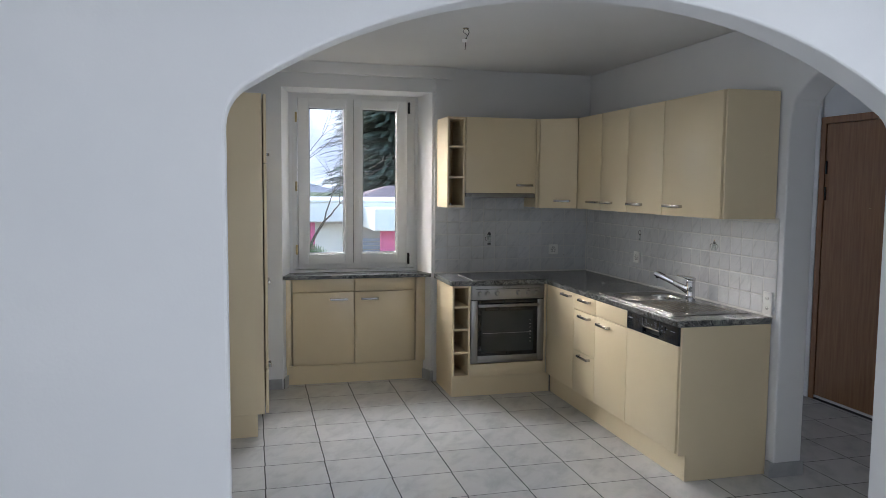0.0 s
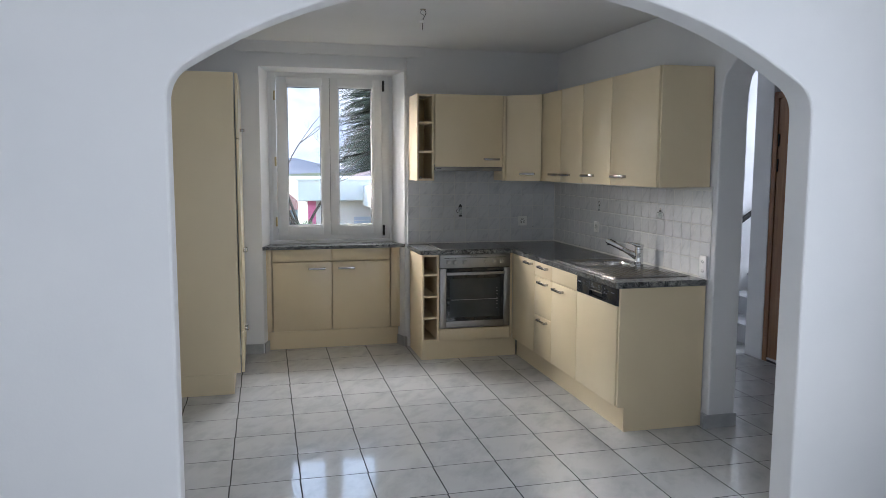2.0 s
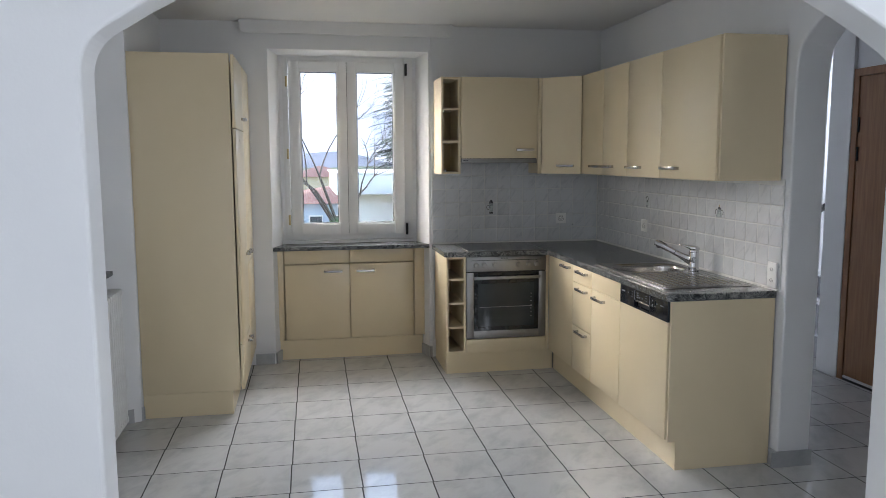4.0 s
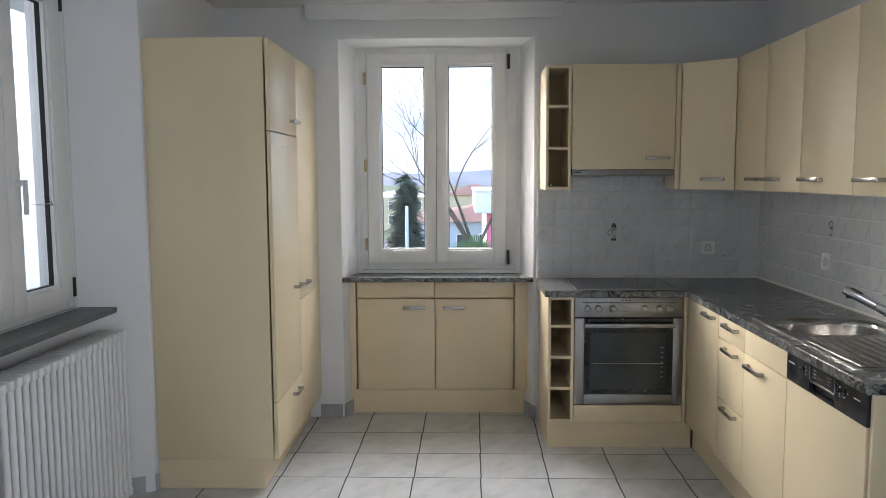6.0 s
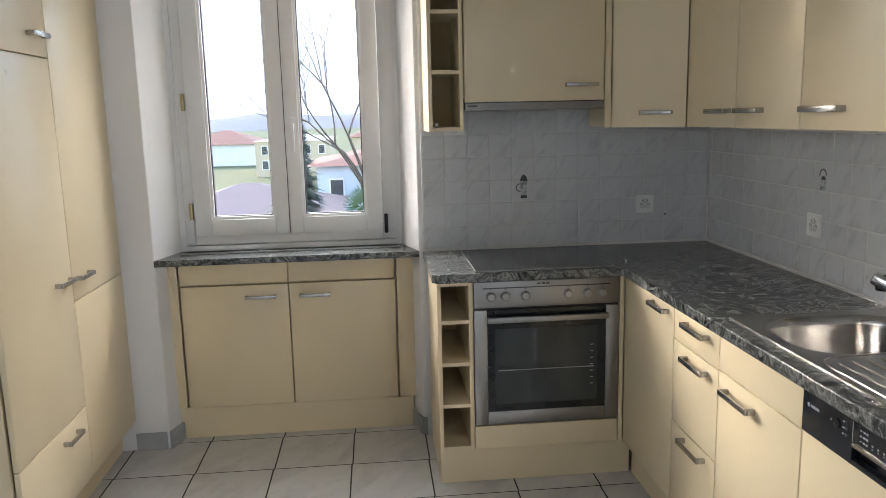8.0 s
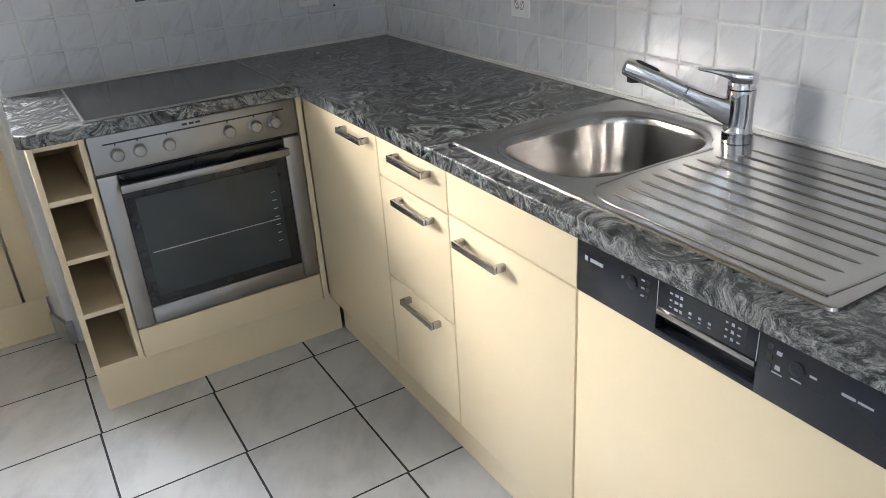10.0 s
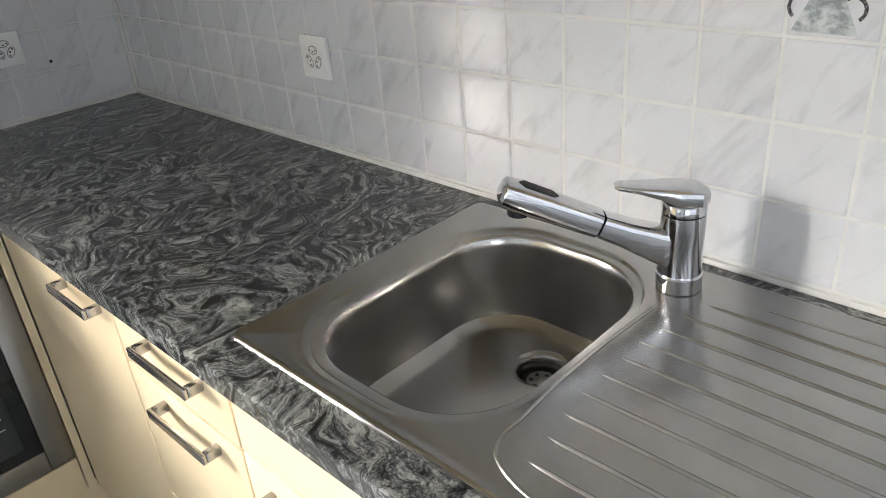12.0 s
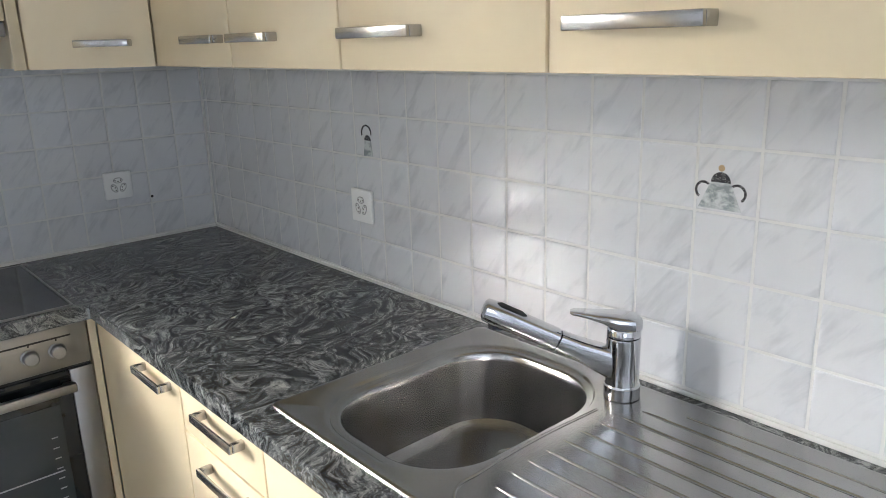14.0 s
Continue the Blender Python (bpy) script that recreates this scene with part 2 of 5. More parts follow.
def lathe(profile, centre=(0, 0, 0), segs=32):
    """A turned shape from (radius, height) pairs."""
    bm = bmesh.new()
    rings = []
    for r, z in profile:
        rings.append([bm.verts.new((centre[0] + r * math.cos(2 * math.pi * i / segs), centre[1] + r * math.sin(2 * math.pi * i / segs), centre[2] + z)) for i in range(segs)])
    for a, b in zip(rings, rings[1:]):
        for i in range(segs):
            bm.faces.new((a[i], a[(i + 1) % segs], b[(i + 1) % segs], b[i]))
    bm.faces.new(rings[-1])
    bm.faces.new(rings[0][::-1])
    return bm

def prism(points, axis, lo, hi):
    """A flat outline pushed through along one axis; points lie in the other two axes, in their order."""
    bm = bmesh.new()
    def at(p, d):
        q = [0, 0, 0]
        rest = [i for i in range(3) if i != axis]
        q[rest[0]], q[rest[1]], q[axis] = p[0], p[1], d
        return q
    a = [bm.verts.new(at(p, lo)) for p in points]
    b = [bm.verts.new(at(p, hi)) for p in points]
    n = len(points)
    bm.faces.new(a)
    bm.faces.new(b[::-1])
    for i in range(n):
        bm.faces.new((a[i], b[i], b[(i + 1) % n], a[(i + 1) % n]))
    bmesh.ops.recalc_face_normals(bm, faces=bm.faces)
    return bm

def mesh_of(name, bm, mat, smooth=False):
    me = bpy.data.meshes.new(name)
    bmesh.ops.recalc_face_normals(bm, faces=bm.faces)
    bm.to_mesh(me)
    bm.free()
    me.materials.append(mat)
    if smooth:
        me.polygons.foreach_set("use_smooth", [True] * len(me.polygons))
        me.set_sharp_from_angle(angle=radians(38))
    return me

def part(name, bm, mat, parent=None, label="", smooth=False):
    ob = new(name, mesh_of(name, bm, mat, smooth))
    if parent:
        ob.parent = parent
        ob.matrix_parent_inverse = parent.matrix_basis.inverted()
    return tagged(ob, label)

def thing(name, at, label, category, group="", kind=""):
    ob = new(name)
    ob.empty_display_size = 0.1
    ob.location = at
    ob.matrix_basis = Matrix.Translation(at)
    return tagged(ob, label, category, group, kind)

def structure(name, bm, mat, label, category, smooth=False):
    return tagged(part(name, bm, mat, smooth=smooth), label, category, kind="structure")

# ---- the plan ----
CEIL = 2.585
ARCH_FAR, ARCH_NEAR = -3.42, -3.57
BACK = 0.03
LEFT = -3.345

def arch_outline(centre, half, top, spring, inset, steps=28):
    """Round-cornered depressed arch, from one foot over the top to the other; top gives the height by the distance from the middle."""
    pts = [(centre - half, 0.0), (centre - half, spring)]
    e = half - inset
    fil = []
    for i in range(1, 9):
        t = i / 9
        p0, p1, p2 = (half, spring), (half, top(e) - inset * 0.6), (e, top(e))
        fil.append(((1 - t) ** 2 * p0[0] + 2 * t * (1 - t) * p1[0] + t * t * p2[0], (1 - t) ** 2 * p0[1] + 2 * t * (1 - t) * p1[1] + t * t * p2[1]))
    pts += [(centre - x, z) for x, z in fil]
    pts += [(centre - e + 2 * e * i / steps, top(-e + 2 * e * i / steps)) for i in range(steps + 1)]
    pts += [(centre + x, z) for x, z in reversed(fil)]
    pts += [(centre + half, spring), (centre + half, 0.0)]
    return pts

def soft_edges(ob, width, segs=3):
    m = ob.modifiers.new("soft", "BEVEL")
    m.width, m.segments, m.limit_method, m.angle_limit = width, segs, "ANGLE", radians(50)
    return ob

# floors and ceilings
floor = structure("floor", box((-4.6, -8.1, -0.25), (3.6, 0.5, -0.0008)), GROUT_DARK, "dark grouted floor under pale marbled tiles", "floor")
ceiling = structure("ceiling", box((-4.6, -8.1, CEIL), (3.6, 0.43, CEIL + 0.25)), CEILING, "plain white painted ceiling", "ceiling")

# wall between the living room and the kitchen, with the wide arch
a_pts = arch_outline(-1.6075, 1.321, lambda d: 2.305 - 0.20 * d * d - 0.02 * d ** 4, 1.81, 0.075)
wall_arch = structure("wall_arch", prism([(-4.6, 0.0)] + a_pts + [(3.6, 0.0), (3.6, CEIL), (-4.6, CEIL)], 1, ARCH_NEAR, ARCH_FAR), PLASTER, "white plastered wall with a wide rounded arch", "wall")
soft_edges(wall_arch, 0.012)

# wall between kitchen and hall, with a narrow arch
b_pts = arch_outline(-2.945, 0.475, lambda d: 2.30 - (0.62 - math.sqrt(0.3844 - d * d)), 1.86, 0.05)
outline = [(ARCH_FAR, CEIL)] + b_pts + [(0.3, 0.0), (0.3, CEIL)]
wall_east = structure("wall_east", prism(outline, 0, 0.008, 0.19), PLASTER, "white plastered kitchen wall ending in a narrow arch", "wall")
soft_edges(wall_east, 0.01)

# window wall at the back, with the splayed window recess down to the floor
def recess_wall(axis_lo, axis_hi, open_lo, open_hi, in_lo, in_hi, top, in_top, face, depth, outer, win_lo, win_hi, win_bottom, win_top):
    """Wall along x at y = face, thick to y = outer, with a splayed recess and a window hole. Returns a bmesh."""
    bm = bmesh.new()
    def quad(*p):
        bm.faces.new([bm.verts.new(q) for q in p])
    f, d, o = face, depth, outer
    quad((axis_lo, f, 0), (open_lo, f, 0), (open_lo, f, top), (axis_lo, f, top))
    quad((open_hi, f, 0), (axis_hi, f, 0), (axis_hi, f, top), (open_hi, f, top))
    quad((axis_lo, f, top), (axis_hi, f, top), (axis_hi, f, CEIL), (axis_lo, f, CEIL))
    quad((open_lo, f, 0), (in_lo, d, 0), (in_lo, d, in_top), (open_lo, f, top))
    quad((in_hi, d, 0), (open_hi, f, 0), (open_hi, f, top), (in_hi, d, in_top))
    quad((open_lo, f, top), (in_lo, d, in_top), (in_hi, d, in_top), (open_hi, f, top))
    quad((in_lo, d, 0), (in_hi, d, 0), (in_hi, d, win_bottom), (in_lo, d, win_bottom))
    quad((in_lo, d, win_bottom), (win_lo, d, win_bottom), (win_lo, d, in_top), (in_lo, d, in_top))
    quad((win_hi, d, win_bottom), (in_hi, d, win_bottom), (in_hi, d, in_top), (win_hi, d, in_top))
    quad((win_lo, d, win_top), (win_hi, d, win_top), (win_hi, d, in_top), (win_lo, d, in_top))
    quad((win_lo, d, win_bottom), (win_hi, d, win_bottom), (win_hi, o, win_bottom), (win_lo, o, win_bottom))
    quad((win_lo, d, win_top), (win_hi, d, win_top), (win_hi, o, win_top), (win_lo, o, win_top))
    quad((win_lo, d, win_bottom), (win_lo, d, win_top), (win_lo, o, win_top), (win_lo, o, win_bottom))
    quad((win_hi, d, win_bottom), (win_hi, d, win_top), (win_hi, o, win_top), (win_hi, o, win_bottom))
    quad((axis_lo, o, -0.2), (win_lo, o, -0.2), (win_lo, o, CEIL + 0.25), (axis_lo, o, CEIL + 0.25))
    quad((win_hi, o, -0.2), (axis_hi, o, -0.2), (axis_hi, o, CEIL + 0.25), (win_hi, o, CEIL + 0.25))
    quad((win_lo, o, -0.2), (win_hi, o, -0.2), (win_hi, o, win_bottom), (win_lo, o, win_bottom))
    quad((win_lo, o, win_top), (win_hi, o, win_top), (win_hi, o, CEIL + 0.25), (win_lo, o, CEIL + 0.25))
    bmesh.ops.remove_doubles(bm, verts=bm.verts, dist=0.0005)
    return bm

wall_north = structure("wall_north", recess_wall(-4.2, -1.365, -2.593, -1.385, -2.525, -1.452, 2.392, 2.377, BACK, 0.262, 0.42, -2.50, -1.477, 0.93, 2.37), PLASTER, "white plastered wall with a splayed window recess", "wall")
soft_edges(wall_north, 0.012)
wall_tiled = structure("wall_tiled", box((-1.365, 0.008, 0), (0.3, 0.42, CEIL)), PLASTER, "white plastered wall carrying the tiled splashback", "wall")
bm = recess_wall(-3.45, 0.07, -2.42, -1.13, -2.30, -1.27, 2.46, 2.44, -LEFT, 0.27 - LEFT, 0.44 - LEFT, -2.28, -1.29, 0.948, 2.43)
bmesh.ops.transform(bm, matrix=Matrix(((0, -1, 0, 0), (1, 0, 0, 0), (0, 0, 1, 0), (0, 0, 0, 1))), verts=bm.verts)
wall_west = structure("wall_west", bm, PLASTER, "white plastered wall with a radiator recess below the window", "wall")
soft_edges(wall_west, 0.012)

# living room shell behind the camera, with two assumed openings for the fill lamps
def wall_with_hole(lo, hi, hole):
    """A straight wall box along y with one rectangular opening, as joined boxes."""
    (x0, y0, z0), (x1, y1, z1) = lo, hi
    a0, a1, b0, b1 = hole
    return boxes([((x0, y0, z0), (x1, a0, z1)), ((x0, a1, z0), (x1, y1, z1)), ((x0, a0, z0), (x1, a1, b0)), ((x0, a0, b1), (x1, a1, z1))])

structure("wall_living_west", wall_with_hole((-4.7, -8.1, 0), (-4.5, ARCH_NEAR, CEIL), (-6.95, -5.05, 0.9, 2.2)), PLASTER, "white plastered living room wall", "wall")
structure("wall_living_south", box((-4.5, -8.1, 0), (0.6, -7.9, CEIL)), PLASTER, "white plastered living room wall", "wall")
# unseen panels added behind the openings to block the sun
structure("sun_blocking_panels", boxes([((-4.72, -7.0, 0.85), (-4.702, -5.0, 2.25)), ((0.602, -6.55, 0.85), (0.62, -4.85, 2.25))]), PLASTER, "unseen white panels keeping sun out of the living room openings", "shutter")
structure("wall_living_east", wall_with_hole((0.4, -7.9, 0), (0.6, ARCH_NEAR, CEIL), (-6.5, -4.9, 0.9, 2.2)), PLASTER, "white plastered living room wall", "wall")
# hall shell
structure("wall_hall_door", boxes([((1.42, ARCH_FAR, 0), (1.6, -2.09, CEIL)), ((1.42, -2.09, 2.14), (1.6, -1.16, CEIL)), ((1.42, -1.16, 0), (1.6, -0.90, CEIL))]), PLASTER, "white hall wall around the wooden door", "wall")
structure("wall_hall_north", box((0.19, 0.17, 0), (3.6, 0.4, CEIL)), PLASTER, "white stairwell wall", "wall")
structure("wall_hall_east", box((3.4, ARCH_FAR, 0), (3.6, 0.17, CEIL)), PLASTER, "white stairwell end wall", "wall")
structure("wall_stair_side", box((1.6, -1.05, 0), (3.4, -0.90, CEIL)), PLASTER, "white wall beside the stairs", "wall")


# ---- kitchen cabinets ----
def bar_handle(parent, p, along, out, length, name="handle"):
    """A flat bent bar handle: p is its middle on the door face."""
    p, along, out = Vector(p), Vector(along), Vector(out)
    up = out.cross(along)
    bm = bmesh.new()
    def slab(c, a, b, c3):
        v = bmesh.ops.create_cube(bm, size=1.0)["verts"]
        m = Matrix((along * a, out * b, up * c3)).transposed().to_4x4()
        m.translation = c
        bmesh.ops.transform(bm, matrix=m, verts=v)
    slab(p + out * 0.0275, length, 0.007, 0.017)
    for s in (-1, 1):
        slab(p + out * 0.012 + along * s * (length / 2 - 0.006), 0.012, 0.024, 0.017)
    bmesh.ops.bevel(bm, geom=list(bm.edges), offset=0.0018, segments=2, profile=0.5, affect="EDGES")
    return part(name, bm, HANDLE_METAL, parent, "satin metal bar handle", smooth=True)

def front(parent, lo, hi, name="door", mat=None):
    return part(name, box(lo, hi, 0.0025, 2), mat or CREAM, parent, smooth=True)

G = 0.0025
# tall cabinet against the west wall
tall = thing("tall_cabinet", (LEFT + 0.3, -0.5, 0), "tall cream laminate larder cabinet with bar handles", "cabinet")
part("body", boxes([((LEFT + 0.003, -1.082, 0.15), (-2.795, 0.025, 2.198))], 0.002), CREAM, tall)
part("side_panel", box((LEFT + 0.003, -1.100, 0.148), (-2.766, -1.083, 2.203), 0.002), CREAM, tall, "cream side panel", smooth=True)
part("plinth", box((LEFT + 0.003, -1.098, 0.0), (-2.812, 0.025, 0.147), 0.002), CREAM, tall)
for n, y0, y1, z0, z1, hy, hz in (("drawer", -1.098, -0.525, 0.150, 0.44, -0.70, 0.385), ("door", -1.098, -0.525, 0.44, 1.765, -0.62, 0.955), ("door", -1.098, -0.525, 1.765, 2.201, -0.62, 1.84),
                         ("door", -0.525, 0.025, 0.150, 0.86, 0, 0), ("door", -0.525, 0.025, 0.86, 2.201, -0.43, 0.945)):
    d = front(tall, (-2.758, y0 + G, z0 + G), (-2.739, y1 - G, z1 - G), n)
    if hz:
        bar_handle(d, (-2.739, hy, hz), (0, 1, 0), (1, 0, 0), 0.13)

# low cabinet in the window recess
low = thing("window_cabinet", (-2.0, 0.19, 0), "low cream cabinet fitted under the window", "cabinet")
part("body", box((-2.545, 0.172, 0.155), (-1.435, 0.255, 0.876), 0.002), CREAM, low)
part("plinth", box((-2.565, 0.135, 0.0), (-1.425, 0.15, 0.154), 0.002), CREAM, low)
for x0, x1, z0, z1, n, hx in ((-2.580, -2.519, 0.156, 0.876, "filler", 0), (-1.497, -1.406, 0.156, 0.876, "filler", 0), (-2.517, -2.009, 0.763, 0.876, "drawer", 0), (-2.009, -1.499, 0.763, 0.876, "drawer", 0),
                              (-2.517, -2.009, 0.156, 0.760, "door", -2.14), (-2.009, -1.499, 0.156, 0.760, "door", -1.885)):
    k = 0.005 if n == "filler" else G
    d = front(low, (x0 + k, 0.122, z0 + G), (x1 - k, 0.14, z1 - G), n)
    if hx:
        bar_handle(d, (hx, 0.122, 0.70), (1, 0, 0), (0, -1, 0), 0.145)
sill = thing("window_worktop", (-2.0, 0.15, 0.878), "dark veined granite ledge below the window", "window sill")
part("slab", prism([(-2.594, 0.022), (-1.384, 0.022), (-1.455, 0.258), (-2.523, 0.258)], 2, 0.879, 0.908), GRANITE, sill)
for i, y in enumerate((0.165, 0.205)):
    part("vent_slot", box((-2.50, y, 0.909), (-1.48, y + 0.022, 0.912), 0.001), BLACK, sill, "dark ventilation slot")
part("vent_rim", box((-2.51, 0.152, 0.909), (-1.47, 0.160, 0.916), 0.001), STEEL_OVEN, sill)

# open shelf unit beside the oven
def open_shelf(name, x0, x1, y0, y1, z0, z1, shelves, label):
    t = thing(name, ((x0 + x1) / 2, (y0 + y1) / 2, z0), label, "shelf")
    k = 0.016
    part("side_panel", box((x0, y0, z0), (x0 + k, y1, z1), 0.0015), CREAM, t)
    part("side_panel", box((x1 - k, y0, z0), (x1, y1, z1), 0.0015), CREAM, t)
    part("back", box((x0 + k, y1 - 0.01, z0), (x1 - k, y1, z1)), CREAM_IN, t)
    for z in shelves:
        part("shelf", box((x0 + k, y0 + 0.001, z), (x1 - k, y1 - 0.01, z + k), 0.0015), CREAM, t)
    return t

open_shelf("bottle_shelf", -1.350, -1.206, -0.522, -0.03, 0.155, 0.872, (0.156, 0.342, 0.52, 0.698, 0.855), "narrow open cream shelf unit with four compartments")
base_shelf_plinth = thing("oven_plinth", (-0.95, -0.48, 0), "cream plinth below the oven", "plinth")
part("board", box((-1.347, -0.495, 0.0), (-0.535, -0.478, 0.153), 0.002), CREAM, base_shelf_plinth)
part("side_panel", box((-1.347, -0.477, 0.0), (-1.330, -0.03, 0.153), 0.002), CREAM, base_shelf_plinth)

# oven with its housing
housing = thing("oven_housing", (-0.9, -0.3, 0.155), "cream oven housing cabinet", "cabinet")
part("body", boxes([((-1.204, -0.50, 0.156), (-1.188, -0.03, 0.872)), ((-0.612, -0.50, 0.156), (-0.597, -0.03, 0.872)), ((-1.188, -0.50, 0.156), (-0.612, -0.03, 0.172))]), CREAM, housing)
part("bottom_panel", box((-1.203, -0.522, 0.157), (-0.600, -0.503, 0.255), 0.002), CREAM, housing, smooth=True)
part("filler", box((-0.597, -0.522, 0.157), (-0.578, -0.50, 0.872), 0.0015), CREAM, housing)
oven = thing("oven", (-0.9, -0.3, 0.258), "stainless steel built-in oven with black glass door", "oven")
part("case", box((-1.185, -0.498, 0.262), (-0.615, -0.05, 0.868)), BLACK, oven)
part("control_panel", box((-1.202, -0.526, 0.760), (-0.601, -0.500, 0.868), 0.003), STEEL_OVEN, oven, smooth=True)
part("groove", box((-1.165, -0.5275, 0.8395), (-0.640, -0.5255, 0.8435)), BLACK, oven)
for x in (-0.945, -0.925, -0.906):
    part("badge_bar", box((x, -0.5275, 0.852), (x + 0.014, -0.5262, 0.858)), BLACK, oven)
for x in (-1.133, -1.073, -0.992, -0.816, -0.735, -0.674):
    k = part("knob", lathe([(0.0205, 0), (0.0205, 0.003), (0.018, 0.004), (0.017, 0.018), (0.014, 0.021), (0.001, 0.0215)], segs=28), STEEL_OVEN, oven, smooth=True)
    k.data.transform(Matrix.Translation((x, -0.526, 0.808)) @ Matrix.Rotation(radians(90), 4, "X"))
    part("marker", box((x - 0.0018, -0.5275, 0.8345), (x + 0.0018, -0.5262, 0.8395)), BLACK, oven)
door_o = part("oven_door", box((-1.147, -0.526, 0.319), (-0.656, -0.506, 0.752), 0.002), OVEN_GLASS, oven, "black glass oven door")
for lo, hi in (((-1.202, -0.528, 0.262), (-1.1475, -0.504, 0.752)), ((-0.6555, -0.528, 0.262), (-0.601, -0.504, 0.752)), ((-1.147, -0.528, 0.262), (-0.656, -0.504, 0.3185))):
    part("door_frame", box(lo, hi, 0.0025), STEEL_OVEN, door_o, "brushed steel frame", smooth=True)
part("window", box((-1.118, -0.5285, 0.350), (-0.690, -0.5262, 0.672), 0.001), OVEN_WINDOW, door_o, "dark oven window")
part("rack", box((-1.105, -0.5295, 0.494), (-0.705, -0.5287, 0.4975)), GREY_PRINT, door_o, "rack seen through the glass")
for i in range(7):
    part("scale_mark", box((-0.722, -0.5295, 0.42 + i * 0.028), (-0.708, -0.5287, 0.423 + i * 0.028)), GREY_PRINT, door_o)
part("gap", box((-1.200, -0.520, 0.7525), (-0.603, -0.503, 0.7595)), BLACK, door_o)
part("door_handle", boxes([((-1.150, -0.562, 0.704), (-0.652, -0.545, 0.727)), ((-1.146, -0.547, 0.707), (-1.124, -0.5265, 0.724)), ((-0.678, -0.547, 0.707), (-0.656, -0.5265, 0.724))], 0.003), STEEL_OVEN, door_o, "steel bar handle", smooth=True)

# base cabinets along the tiled wall
FX = -0.577
def base_unit(name, y0, y1, fronts, label):
    t = thing(name, (-0.3, (y0 + y1) / 2, 0.155), label, "cabinet")
    part("body", box((FX + 0.050, y1 + 0.001, 0.156), (-0.03, y0 - 0.001, 0.872)), CREAM, t)
    for n, z0, z1, h in fronts:
        d = front(t, (FX, y1 + G, z0 + G), (FX + 0.018, y0 - G, z1 - G), n)
        if h:
            bar_handle(d, (FX, h[0], h[1]), (0, 1, 0), (-1, 0, 0), h[2])
    return t

base_unit("corner_cabinet", -0.524, -1.030, [("door", 0.157, 0.871, (-0.915, 0.840, 0.15))], "cream corner base cabinet with one door")
base_unit("drawer_cabinet", -1.030, -1.372, [("drawer", 0.757, 0.871, (-1.225, 0.838, 0.165)), ("drawer", 0.462, 0.757, (-1.225, 0.722, 0.165)), ("drawer", 0.157, 0.462, (-1.225, 0.435, 0.165))], "cream drawer cabinet with three fronts")
sink_unit = thing("sink_cabinet", (-0.3, -1.59, 0.155), "cream sink cabinet with a blind front", "cabinet")
part("body", boxes([((FX + 0.050, -1.389, 0.156), (-0.03, -1.373, 0.872)), ((FX + 0.050, -1.814, 0.156), (-0.03, -1.798, 0.872)), ((FX + 0.050, -1.798, 0.156), (-0.03, -1.389, 0.172))]), CREAM, sink_unit)
front(sink_unit, (FX, -1.814 + G, 0.763), (FX + 0.018, -1.372 - G, 0.869), "blind_front")
d = front(sink_unit, (FX, -1.814 + G, 0.159), (FX + 0.018, -1.372 - G, 0.759))
bar_handle(d, (FX, -1.513, 0.715), (0, 1, 0), (-1, 0, 0), 0.165)

# dishwasher
dish = thing("dishwasher", (-0.3, -2.1, 0.1), "built-in dishwasher with cream door and black controls", "dishwasher")
part("case", box((FX + 0.040, -2.388, 0.158), (-0.03, -1.817, 0.868)), BLACK, dish)
front(dish, (FX, -2.392 + G, 0.157), (FX + 0.02, -1.817, 0.762), "door")
panel = part("control_panel", box((FX - 0.002, -2.004, 0.764), (FX + 0.02, -1.816, 0.870), 0.0008), BLACK_PANEL, dish, "glossy black control panel", smooth=True)
for lo, hi in (((-2.391, 0.764), (-2.190, 0.870)), ((-2.1898, 0.764), (-2.0042, 0.776)), ((-2.1898, 0.8145), (-2.0042, 0.870))):
    part("panel_section", box((FX - 0.002, *lo), (FX + 0.02, *hi), 0.0008), BLACK_PANEL, panel, smooth=True)
px = FX - 0.0032
part("grip_recess", box((FX + 0.030, -2.200, 0.766), (FX + 0.034, -1.995, 0.826)), BLACK, panel, "deep black grip pocket")
part("grip_bar", box((FX - 0.0045, -2.1885, 0.8045), (FX + 0.016, -2.0055, 0.814), 0.002), HANDLE_METAL, panel, "bright grip strip", smooth=True)
part("display", box((px + 0.0008, -2.170, 0.822), (px + 0.0016, -2.025, 0.862)), BLACK_PANEL, panel)
for y in (-1.950, -2.250):
    k = part("button", lathe([(0.011, 0), (0.011, 0.003), (0.009, 0.004), (0.001, 0.004)], segs=20), BLACK_PANEL, panel, smooth=True)
    k.data.transform(Matrix.Translation((FX - 0.002, y, 0.836)) @ Matrix.Rotation(radians(-90), 4, "Y"))
def print_bar(y, z, w, h=0.004):
    part("print_bar", box((px + 0.0004, y - w, z - h / 2), (px + 0.0011, y, z + h / 2)), GREY_PRINT, panel)
print_bar(-1.836, 0.836, 0.008, 0.009)
print_bar(-1.850, 0.836, 0.032, 0.0065)
print_bar(-1.926, 0.836, 0.004, 0.005)
